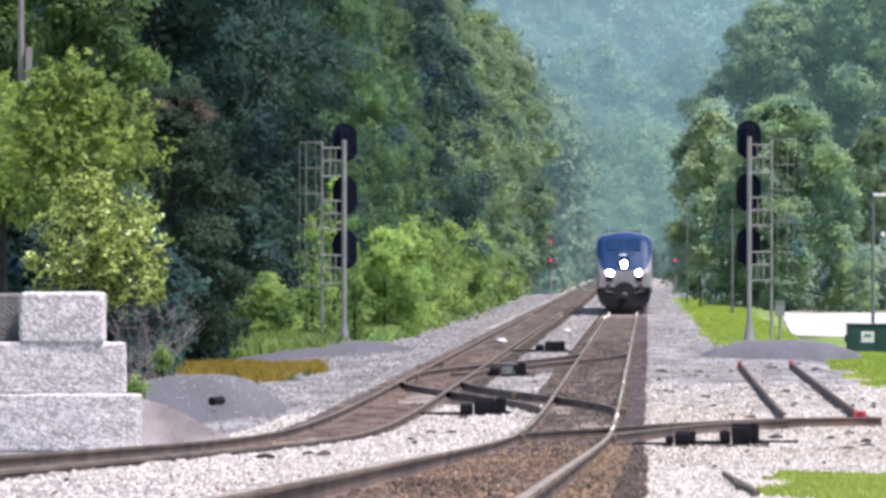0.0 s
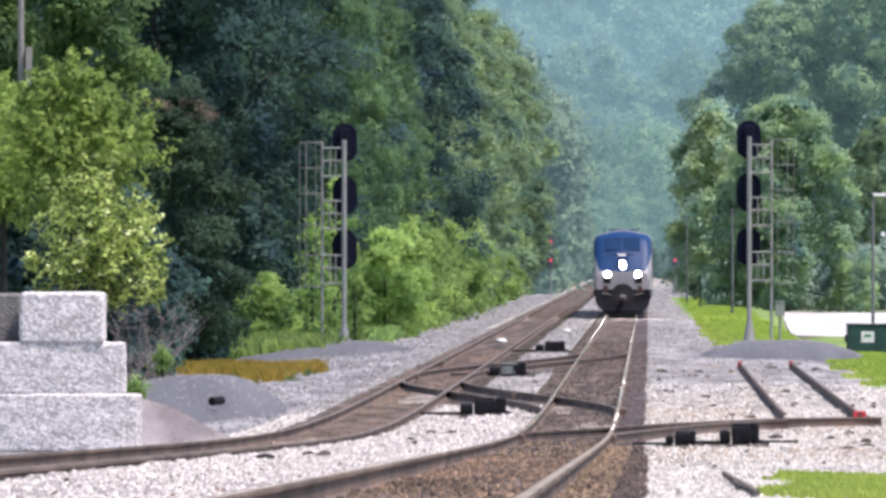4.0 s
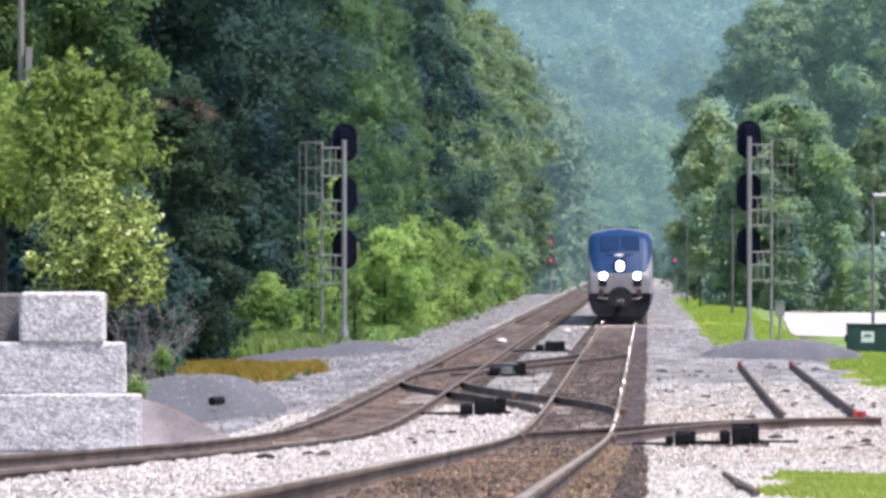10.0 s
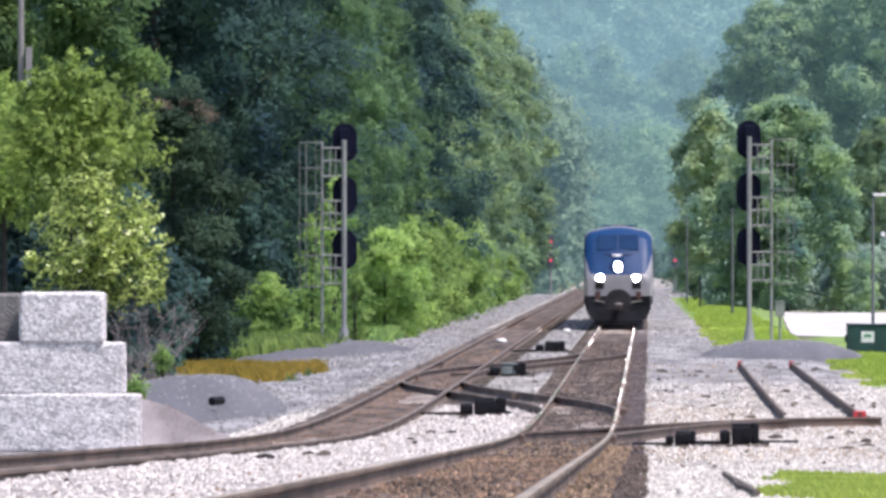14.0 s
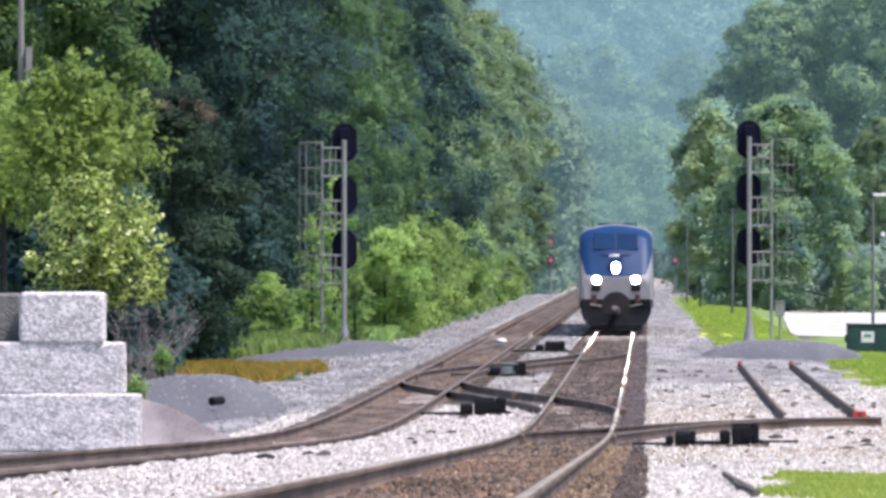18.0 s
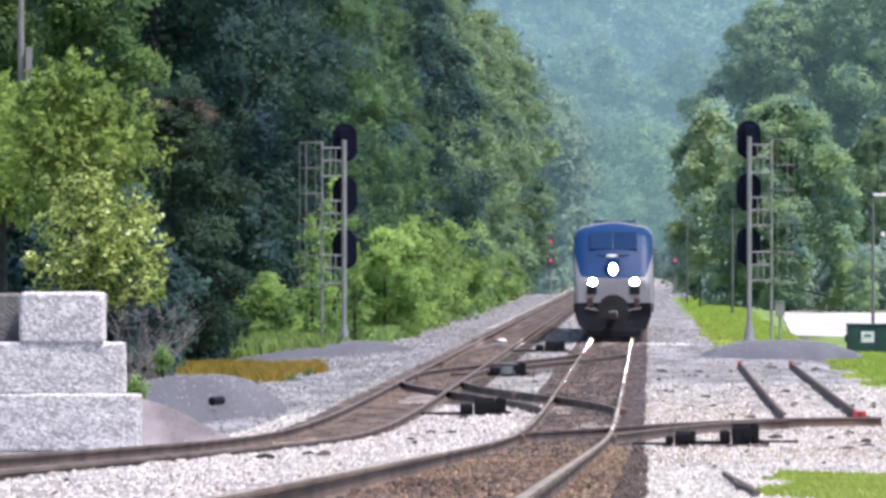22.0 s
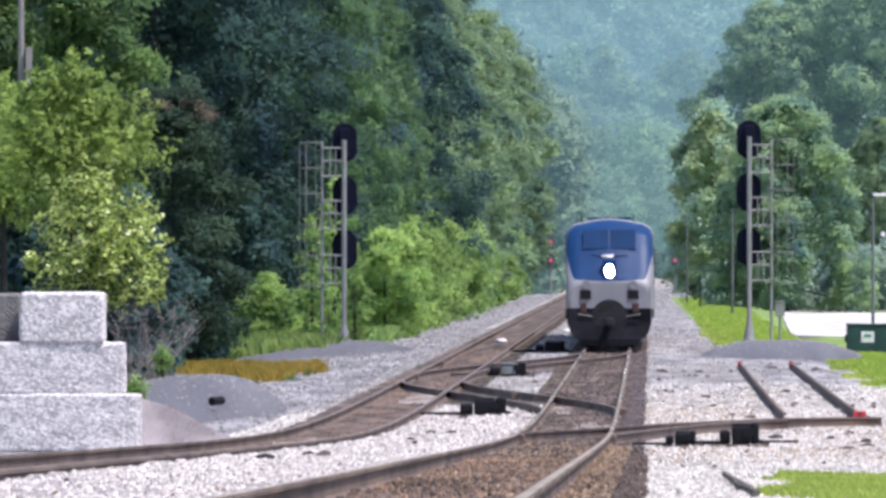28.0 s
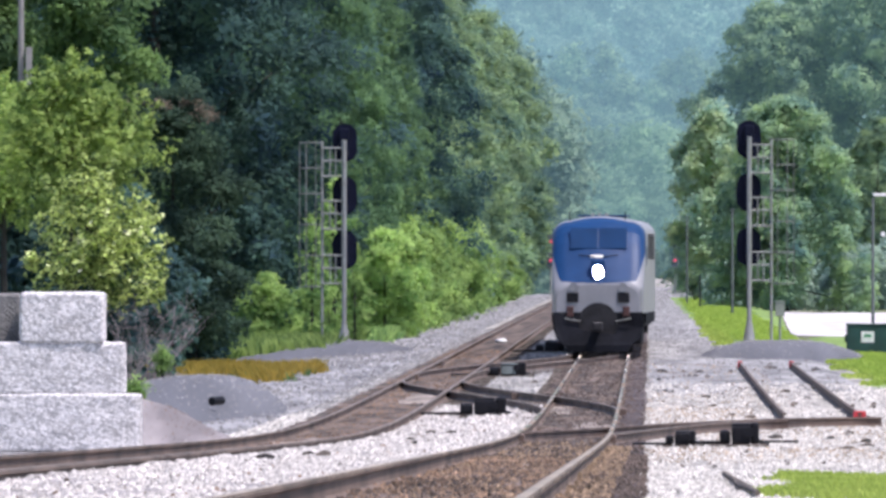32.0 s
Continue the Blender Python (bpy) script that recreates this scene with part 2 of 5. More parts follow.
M_HILL = leaf_mat("haze_lit_wooded_hill", (0.03, 0.06, 0.06), (0.18, 0.26, 0.17), 0.5, 0.9, (0.16, 0.275, 0.32, 0.95), 0.0, 0.04)
M_RIDGE = leaf_mat("haze_lit_wooded_ridge", (0.04, 0.08, 0.06), (0.22, 0.31, 0.17), 0.5, 0.9, (0.125, 0.215, 0.255, 0.95), 0.0, 0.04)
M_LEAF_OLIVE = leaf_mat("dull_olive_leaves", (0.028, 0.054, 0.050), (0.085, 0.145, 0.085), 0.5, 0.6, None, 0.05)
M_SEED = leaf_mat("pale_reddish_seed_heads", (0.13, 0.12, 0.09), (0.34, 0.28, 0.22), 0.4, 0.8, None, 0.05)
M_LAMP = glow_mat("lit_headlight", (1.0, 0.93, 0.82), 500.0)
M_DITCH = glow_mat("lit_ditch_light", (1.0, 0.93, 0.84), 3600.0)
M_REDLIGHT = glow_mat("lit_red_signal", (0.90, 0.09, 0.17), 0.22)


# ---- building helpers ----
def part(name, bm, material, parent=None, label="", smooth=False):
    me = bpy.data.meshes.new(name)
    bm.to_mesh(me)
    bm.free()
    me.materials.append(material)
    if smooth:
        me.polygons.foreach_set("use_smooth", [True] * len(me.polygons))
    ob = new(name, me)
    ob.parent = parent
    if label:
        ob["label"] = label
    return ob


def raw(name, verts, faces, material, parent=None, label="", smooth=False):
    me = bpy.data.meshes.new(name)
    me.from_pydata(verts, [], faces)
    me.materials.append(material)
    if smooth:
        me.polygons.foreach_set("use_smooth", [True] * len(me.polygons))
    ob = new(name, me)
    ob.parent = parent
    if label:
        ob["label"] = label
    return ob


def empty(name, m, label, category, group="", kind=""):
    ob = new(name)
    ob.matrix_basis = m
    return tagged(ob, label, category, group, kind)


def box(bm, cx, cy, cz, sx, sy, sz, bevel=0.0, m=None):
    vs = bmesh.ops.create_cube(bm, size=1.0)["verts"]
    mm = Matrix.Translation((cx, cy, cz)) @ Matrix.Diagonal((sx, sy, sz, 1))
    bmesh.ops.transform(bm, matrix=(m @ mm) if m else mm, verts=vs)
    if bevel:
        es = list({e for v in vs for e in v.link_edges})
        bmesh.ops.bevel(bm, geom=es, offset=bevel, segments=2, affect="EDGES", profile=0.6)


def boxpart(name, dims, centre, material, parent, bevel=0.0, label=""):
    bm = bmesh.new()
    box(bm, *centre, *dims, bevel)
    return part(name, bm, material, parent, label)


def tube(bm, a, b, r0, r1=None, seg=10, caps=True):
    a, b = Vector(a), Vector(b)
    d = b - a
    vs = bmesh.ops.create_cone(bm, cap_ends=caps, segments=seg, radius1=r0, radius2=r0 if r1 is None else r1, depth=d.length)["verts"]
    m = Matrix.Translation((a + b) / 2) @ d.to_track_quat("Z", "Y").to_matrix().to_4x4()
    bmesh.ops.transform(bm, matrix=m, verts=vs)


def tubepart(name, a, b, r0, material, parent, r1=None, seg=10, label=""):
    bm = bmesh.new()
    tube(bm, a, b, r0, r1, seg)
    return part(name, bm, material, parent, label, smooth=False)


# ---- the ground's rise ----
def rise(y):
    """Height of the rail head above the far level."""
    lin = 0.42 + 0.0078 * y
    k = 0.22
    h = -k * math.log(math.exp(-lin / k) + math.exp(-EYE_Z / k)) if y < 900 else EYE_Z
    return EYE_Z - max(h, 1.05)


def ground_z(x, y):
    """The open ground beside the line: a little under the sleepers."""
    z = rise(y) - 0.30
    if x < -8.5:
        z -= min(0.25, (-8.5 - x) * 0.05)
    if x > 6:
        z -= min(0.10, (x - 6) * 0.03)
    return z


def sheet(name, xs, ys, zf, material, kind="structure", label="", category="ground", ragged=0.0):
    def edge(x, y):
        return x + ragged * noise.noise((x, y * 0.25, 7)) * (1 + 0.6 * noise.noise((x, y * 1.1, 9))) if ragged and x in (xs[0], xs[-1]) else x
    verts = [(edge(x, y), y, zf(x, y)) for y in ys for x in xs]
    w = len(xs)
    faces = [(j * w + i, j * w + i + 1, (j + 1) * w + i + 1, (j + 1) * w + i) for j in range(len(ys) - 1) for i in range(w - 1)]
    ob = raw(name, verts, faces, material, smooth=True)
    return tagged(ob, label, category, "", kind)


def steps(a, b, n):
    return [a + (b - a) * i / n for i in range(n + 1)]


ys_ground = [-200, -50, 0, 40] + steps(60, 900, 168) + [950, 1000, 1100, 1300, 1600, 2000, 2600, 3400, 4900]
xs_ground = [-3000, -600, -150, -60, -30, -20, -14] + steps(-12, 10, 11) + [14, 20, 30, 60, 150, 600, 3000]
sheet("ground", xs_ground, ys_ground, ground_z, M_SOIL, label="bare soil and weedy ground beside the railway line")

# Track positions across the line.
A_X, B_X, S_X = -1.38, -5.45, 3.42
HALF = 0.7525


def bed_z(x, y):
    z = rise(y) - 0.19 + (0.004 + 0.021 * min(1, max(0, (900 - y) / 250))) * noise.noise((x * 0.9, y * 0.13, 0))
    if x < -7.4:
        z -= min(0.35, (-7.4 - x) * 0.3)
    if x > 5.0:
        z -= min(0.2, (x - 5.0) * 0.2)
    return z


sheet("ballast_bed", steps(-8.6, 6.0, 30), steps(60, 900, 280) + steps(910, 2700, 60), bed_z, M_BALLAST,
      label="pale crushed stone ballast spread beside and between the tracks", category="ballast")

sheet("ballast_apron", steps(5.15, 9.5, 12), steps(330, 600, 70), lambda x, y: ground_z(x, y) + 0.03 + 0.02 * noise.noise((x, y * 0.1, 8)), M_BALLAST,
      label="pale crushed stone spread out beyond the stub track", category="ballast")


# The uneven near rim follows the edge of the painted cloud shade.
def clouded_z(x, y):
    return bed_z(x, y) + 0.012 + (0.0 if 500 + 26 * noise.noise((x * 0.5, 3, 3)) + 14 * noise.noise((x * 2.1, 5, 5)) < y else -0.06)


sheet("old_ballast", steps(0.02, 5.9, 60), steps(460, 640, 180) + steps(643, 900, 80) + steps(912, 2000, 50), clouded_z, M_CLOUDED, label="ballast toned blue-grey for passing cloud shade beside the main track", category="ballast", ragged=0.2)


# ---- rails and sleepers ----
RAIL_OUT = [(-0.068, 0.0), (0.068, 0.0), (0.068, 0.012), (0.012, 0.035), (0.010, 0.125), (0.036, 0.138), (0.036, 0.172)]
RAIL_OUT = RAIL_OUT + [(-x, z) for x, z in reversed(RAIL_OUT[2:])]


HEAD = [(-0.0372, 0.160), (-0.033, 0.1715), (-0.022, 0.1745), (0.0, 0.1755), (0.022, 0.1745), (0.033, 0.1715), (0.0372, 0.160)]   # rounded crown


def rail(parent, path, name="rail", used=True, steel=None, top=None):
    """path: (x, y) list; the head top follows the rise."""
    n = len(RAIL_OUT)
    verts, faces = [], []
    tv, tf = [], []
    for i, (x, y) in enumerate(path):
        p, q = path[max(0, i - 1)], path[min(len(path) - 1, i + 1)]
        d = math.hypot(q[0] - p[0], q[1] - p[1])
        nx, ny = (q[1] - p[1]) / d, -(q[0] - p[0]) / d
        z = rise(y) - 0.174
        for ox, oz in RAIL_OUT:
            verts.append((x + nx * ox, y + ny * ox, z + oz))
        for ox, oz in HEAD:
            tv.append((x + nx * ox, y + ny * ox, z + oz))
        if i:
            a, b = (i - 1) * n, i * n
            faces += [(a + k, a + (k + 1) % n, b + (k + 1) % n, b + k) for k in range(n)]
            a, b = (i - 1) * len(HEAD), i * len(HEAD)
            tf += [(a + k, a + k + 1, b + k + 1, b + k) for k in range(len(HEAD) - 1)]
    m = len(path) - 1
    faces += [tuple(range(n))[::-1], tuple(m * n + k for k in range(n))]
    ob = raw(name, verts, faces, steel or M_RAIL, parent)
    raw("rail_head", tv, tf, top or (M_RAILTOP if used else (steel or M_RAIL)), ob, "worn running surface" if used else "rusted rail head", True)
    return ob


def line_path(x, y0, y1, step=6.0):
    return [(x, y) for y in steps(y0, y1, max(2, int((y1 - y0) / step)))]


def sleepers(parent, path_x, y0, y1, single=0, width=2.6, pitch=0.55, seed=1):
    rnd = random.Random(seed)
    me = None
    vs, fs = [], []
    y, k = y0, 0
    while y < y1:
        x, z, turn = path_x(y) + rnd.uniform(-0.03, 0.03), rise(y) - 0.174 - 0.09 + rnd.uniform(-0.012, 0.004), rnd.uniform(-1.2, 1.2)
        if k < single:
            if me is None:
                bm = bmesh.new()
                box(bm, 0, 0, 0, width, 0.22, 0.18)
                bmesh.ops.bevel(bm, geom=bm.edges[:], offset=0.012, segments=1, affect="EDGES")
                ob = part("sleeper", bm, M_TIE, parent)
                me = ob.data
            else:
                ob = new("sleeper", me)
                ob.parent = parent
            ob.matrix_basis = pose(x, y, z, 0, 0, turn)
        else:
            b = len(vs)
            for dx in (-width / 2, width / 2):
                for dy in (-0.11, 0.11):
                    for dz in (-0.09, 0.09):
                        vs.append((x + dx, y + dy, z + dz))
            fs += [(b, b + 1, b + 3, b + 2), (b + 4, b + 6, b + 7, b + 5), (b, b + 4, b + 5, b + 1), (b + 2, b + 3, b + 7, b + 6), (b + 1, b + 5, b + 7, b + 3)]
        y += pitch
        k += 1
    if vs:
        tagged(raw("far_sleepers", vs, fs, M_TIE, parent), kind="stuff")


def track(name, x, y0, y1, label, single, top=None, near=0.0):
    t = empty(name, Matrix.Identity(4), label, "railway track", "tracks", "structure")
    for side in (-HALF, HALF):
        if near:
            rail(t, line_path(x + side, y0, near), top=M_RAILNEAR)
        rail(t, line_path(x + side, near or y0, y1), top=top)
    sleepers(t, lambda y: x, y0 + 0.3, y1 - 0.3, single)
    return t


track("main_track", A_X, 62, 2700, "straight railway track with polished steel rails on dark sleepers", 300, None, 334)
track("second_track", B_X, 100, 2700, "straight railway track of rusty rails beside the main track", 300, M_RAILWORN)
for nm, xc, y0, le, ri in (("track_dirt", A_X, 62, 1.12, 1.32), ("track_dirt", B_X, 100, 1.45, 0.85)):
    sheet(nm, [xc - le, xc - le + 0.2, xc, xc + ri - 0.15, xc + ri], steps(y0, 900, 260) + steps(910, 2700, 60),
          lambda x, y: bed_z(x, y) + 0.026, M_DIRTY, label="brown oily ballast packed between the sleepers", category="ballast", ragged=0.22)

sheet("oil_strip", [A_X + 0.80, A_X + 1.0, A_X + 1.30], steps(62, 900, 260) + steps(910, 1400, 20), lambda x, y: bed_z(x, y) + 0.032 - (0.004 if x > A_X + 1.2 else 0), M_DIRTDARK,
      label="dark oil-stained strip along the sleeper ends", category="ballast", ragged=0.16)
stub = empty("stub_track", Matrix.Identity(4), "short unused stub of rusty rails with red-painted ends", "railway track", "tracks", "structure")
for side in (-HALF, HALF):
    r = rail(stub, line_path(S_X + side, 402, 596), used=False, steel=M_RAILDARK)
    for y in ((402.5, 595.5) if side > 0 else (595.5,)):
        boxpart("red_end", (0.24 if side > 0 and y < 420 else 0.13, 0.9, 0.21), (S_X + side, y, rise(y) - 0.075), M_RED, r)


def ease(y, y0, x0, y1, x1):
    """A crossover's centre line: two reversed curves with a straight between."""
    k = min(1, max(0, (y - y0) / (y1 - y0)))
    k = k * k * (3 - 2 * k)
    return x0 + (x1 - x0) * k


XO1 = (660, A_X, 536, B_X)   # from the main track, nearer the second track
XO2 = (516, B_X, 410, A_X)   # back from the second track to the main track
for nm, xo in (("crossover", XO1), ("crossover", XO2)):
    t = empty(nm, Matrix.Identity(4), "crossover track of steel rails linking the two main tracks", "railway track", "crossovers", "structure")
    for side in (-HALF, HALF):
        rail(t, [(ease(y, *xo) + side, y) for y in steps(xo[2], xo[0], 40)], steel=M_RAILDARK, top=M_RAILWORN)
    sleepers(t, lambda y: ease(y, *xo), xo[2] + 20, xo[0] - 20, 0, 3.2, 0.55, 5)

spur = empty("spur_turnout", Matrix.Identity(4), "rusty rail of a spur turnout leaving the main track", "railway track", "", "structure")
rail(spur, [(-2.15 + 6.6 * k, 333 + 56 * (1 - (1 - k) ** 2.2)) for k in steps(0, 1, 24)], used=False, steel=M_RAILDARK)
rail(spur, [(-0.60 + 3.2 * k, 326 + 54 * (1 - (1 - k) ** 2.2)) for k in steps(0, 1, 20)], used=False, steel=M_RAILDARK, top=M_RAILWORN)

for x, y, w, ln in ((-2.15, 334, 0.24, 3.2), (-0.62, 327, 0.2, 2.6), (-0.56, 420, 0.2, 3.0), (-3.05, 470, 0.22, 3.0), (-4.72, 512, 0.2, 2.6), (-3.6, 588, 0.22, 3.0), (-6.2, 540, 0.2, 2.6)):
    block = boxpart("heel_block", (w, ln, 0.15), (0, 0, 0), M_RAILDARK, None, 0.02)
    block.matrix_basis = pose(x, y, rise(y) - 0.10)
    tagged(block, "dark rusty steel heel block at the points", "heel block", "heel blocks")
for x, y in ((A_X - HALF + 0.12, 470), (A_X + HALF - 0.12, 452), (B_X + HALF - 0.12, 588), (B_X - HALF + 0.12, 600)):
    guard = rail(None, line_path(x, y - 4, y + 4, 2.0), "guard_rail", False, M_RAILDARK)
    tagged(guard, "short dark guard rail beside a running rail", "guard rail", "guard rails")


# ---- stones ----
def stones(name, x0, x1, y0, y1, count, size, material, zf, label, seed, near_bias=0.0):
    rng = np.random.default_rng(seed)
    base = np.array([(1, 0, -0.4), (-1, 0, -0.4), (0, 1, -0.4), (0, -1, -0.4), (0, 0, 0.8)], float)
    tri = np.array([(0, 2, 4), (2, 1, 4), (1, 3, 4), (3, 0, 4)])
    u = rng.random(count) ** (1 + near_bias)
    ys, xs = y0 + (y1 - y0) * u, x0 + (x1 - x0) * rng.random(count)
    sc = size * rng.uniform(0.6, 1.5, count) * (0.75 + 0.6 * u)
    v = base[None] * rng.uniform(0.55, 1.25, (count, 5, 1)) + rng.normal(0, 0.18, (count, 5, 3))
    a = rng.random(count) * 6.283
    c, s = np.cos(a)[:, None], np.sin(a)[:, None]
    v = np.stack((v[..., 0] * c - v[..., 1] * s, v[..., 0] * s + v[..., 1] * c, v[..., 2] * 0.8), -1) * sc[:, None, None]
    zs = np.array([zf(float(x), float(y)) for x, y in zip(xs, ys)]) + sc * 0.25
    v += np.stack((xs, ys, zs), -1)[:, None]
    f = (tri[None] + 5 * np.arange(count)[:, None, None]).reshape(-1, 3)
    ob = raw(name, v.reshape(-1, 3).tolist(), f.tolist(), material)
    return tagged(ob, label, "stones", "", "stuff")


PALE = "loose pale crushed stones on the ballast"


def heaped_z(x, y):
    """Fresh ballast heaped against the rails where the line climbs."""
    return bed_z(x, y) + 0.115 * min(1, max(0, (460 - y) / 190)) + 0.02 * noise.noise((x * 3, y * 0.4, 3))


sheet("fresh_ballast", steps(-4.64, -2.24, 10), steps(70, 452, 130), heaped_z, M_HEAP, label="freshly heaped white ballast between the tracks", category="ballast")
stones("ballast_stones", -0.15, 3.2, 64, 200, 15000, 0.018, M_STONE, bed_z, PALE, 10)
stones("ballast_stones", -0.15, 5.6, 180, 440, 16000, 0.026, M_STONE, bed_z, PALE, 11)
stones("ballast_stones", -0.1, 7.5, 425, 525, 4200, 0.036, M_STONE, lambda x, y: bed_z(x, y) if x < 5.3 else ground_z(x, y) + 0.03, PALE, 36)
stones("ballast_stones", -4.62, -2.26, 80, 220, 11000, 0.020, M_FRESH, heaped_z, PALE, 12)
stones("ballast_stones", -4.6, -2.3, 200, 450, 6500, 0.034, M_FRESH, heaped_z, PALE, 18)
# Farther stones are greyer: cloud shade on the ballast put into their colour.
stones("ballast_stones", -7.7, -6.8, 420, 900, 2400, 0.045, M_GREYSTONE, bed_z, "grey crushed ballast stones with cloud shade in their tone", 35)
stones("ballast_stones", -4.15, -2.75, 470, 900, 2500, 0.045, M_GREYSTONE, bed_z, "grey crushed ballast stones with cloud shade in their tone", 30)
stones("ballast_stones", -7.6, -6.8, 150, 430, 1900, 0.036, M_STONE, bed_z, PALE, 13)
stones("ballast_stones", -0.05, 5.2, 470, 900, 4500, 0.045, M_GREYSTONE, bed_z, "grey crushed ballast stones with cloud shade in their tone", 14)
stones("ballast_stones", -0.05, 2.6, 860, 1900, 3500, 0.06, M_GREYSTONE, bed_z, "grey crushed ballast stones with cloud shade in their tone", 33)
stones("ballast_stones", -4.15, -2.75, 860, 1900, 2500, 0.06, M_GREYSTONE, bed_z, "grey crushed ballast stones with cloud shade in their tone", 34)
stones("brown_stones", A_X - 1.1, A_X + 1.1, 64, 250, 6500, 0.024, M_DIRTSTONE, lambda x, y: bed_z(x, y) + 0.025, "oily brown stones between the sleepers", 15)
stones("brown_stones", A_X - 1.1, A_X + 1.28, 64, 760, 9000, 0.03, M_DARKSTONE, lambda x, y: bed_z(x, y) + 0.03, "dark oily stones between the sleepers", 31, 0.5)
stones("brown_stones", A_X + 0.8, A_X + 1.36, 64, 260, 2500, 0.022, M_DARKSTONE, lambda x, y: bed_z(x, y) + 0.034, "oily brown stones along the sleeper ends", 32)
stones("brown_stones", B_X - 1.3, B_X + 0.8, 130, 700, 7000, 0.026, M_DIRTSTONE, lambda x, y: bed_z(x, y) + 0.02, "oily brown stones between the sleepers", 16, 0.4)

stones("ochre_stones", -0.62, -0.26, 100, 300, 1700, 0.024, M_OCHRE, lambda x, y: bed_z(x, y) + 0.045, "ochre dusty stones outside the near rail", 41)
stones("ochre_stones", -2.0, -0.75, 80, 330, 1300, 0.024, M_OCHRE, lambda x, y: bed_z(x, y) + 0.03, "ochre dusty stones between the near rails", 42)


def fines(cx, cy, rx, ry, label):
    """A thin, uneven smear of dust between the rails."""
    verts = [(cx, cy, bed_z(cx, cy) + 0.05)]
    for k in range(40):
        a = 2 * math.pi * k / 40
        q = 1 + 0.35 * noise.noise((math.cos(a) * 2 + cx, math.sin(a) * 2, cy * 0.1))
        x, y = cx + rx * q * math.cos(a), cy + ry * q * math.sin(a)
        verts.append((x, y, bed_z(x, y) + 0.02))
    tagged(raw("dust_patch", verts, [(0, k + 1, (k + 1) % 40 + 1) for k in range(40)], M_FINES, smooth=True), label, "dust patch", "dust patches")


fines(-1.25, 216, 0.42, 13, "pale dusty fines lying between the near rails")
fines(-1.1, 380, 0.5, 22, "pale dusty fines lying beyond the spur rail")
fines(-1.9, 432, 0.35, 16, "pale dusty fines lying between the crossover rails")
fines(-5.2, 470, 0.55, 26, "pale dusty fines lying between the rusty rails")
fines(-5.6, 330, 0.5, 20, "pale dusty fines lying between the rusty rails")
for x0, x1, y0, y1, n, k in ((-0.1, 2.2, 370, 440, 900, 51), (0.4, 5.0, 330, 400, 900, 52), (-0.1, 3.4, 240, 310, 700, 53), (0.0, 3.2, 430, 620, 1100, 54)):
    stones("tan_stones", x0, x1, y0, y1, n, 0.03, M_TAN, bed_z, "tan dusty stones scattered over the pale ballast", k)
fines(-5.3, 240, 0.45, 14, "pale dusty fines lying between the rusty rails")

stones("dark_specks", 0.1, 5.2, 210, 640, 300, 0.042, M_DARKSTONE, bed_z, "scattered brown clods on the pale ballast", 20)
stones("dark_specks", -4.4, -2.4, 110, 450, 500, 0.026, M_DIRTSTONE, heaped_z, "scattered brown clods on the pale ballast", 28)


def sticks(name, x0, x1, y0, y1, count, material, label, seed, zf=bed_z):
    """Dead twigs and splinters lying on the ballast."""
    r = random.Random(seed)
    vs, fs = [], []
    for k in range(count):
        x, y, a, ln, w = r.uniform(x0, x1), r.uniform(y0, y1), r.uniform(-1.2, 1.2), r.uniform(0.05, 0.16), r.uniform(0.02, 0.04)
        z, dx, dy = zf(x, y) + 0.02, ln * math.cos(a), ln * math.sin(a) * 3
        b = len(vs)
        vs += [(x - dx, y - dy, z), (x - dx, y - dy, z + w), (x + dx, y + dy, z + w * 1.5), (x + dx, y + dy, z), (x, y + 0.1, z), (x, y + 0.1, z + w * 2)]
        fs += [(b, b + 4, b + 5, b + 1), (b + 4, b + 3, b + 2, b + 5)]
    tagged(raw(name, vs, fs, material), label, "twigs", "", "stuff")


sticks("dead_twigs", 0.2, 5.0, 300, 620, 45, M_TIE, "dark dead twigs and splinters on the ballast", 3)
sticks("dead_twigs", -4.0, -2.9, 180, 600, 16, M_TIE, "dark dead twigs and splinters on the ballast", 4, lambda x, y: heaped_z(x, y) if y < 452 else bed_z(x, y))


# ---- mounds, grass, lot ----
def slanted(name, material, label="", category=""):
    """A paved sheet whose near corner reaches in towards the line."""
    ys = steps(855, 1215, 24)
    verts, faces = [], []
    for j, y in enumerate(ys):
        left = 6.0 + 1.9 * (y - 855) / 360 + 0.25 * noise.noise((1, y * 0.05, 2))
        for i in range(11):
            x = left + (60 - left) * (i / 10) ** 2
            verts.append((x, y, ground_z(x, y) + 0.04))
    faces = [(j * 11 + i, j * 11 + i + 1, (j + 1) * 11 + i + 1, (j + 1) * 11 + i) for j in range(len(ys) - 1) for i in range(10)]
    return tagged(raw(name, verts, faces, material, smooth=True), label, category, "", "structure")


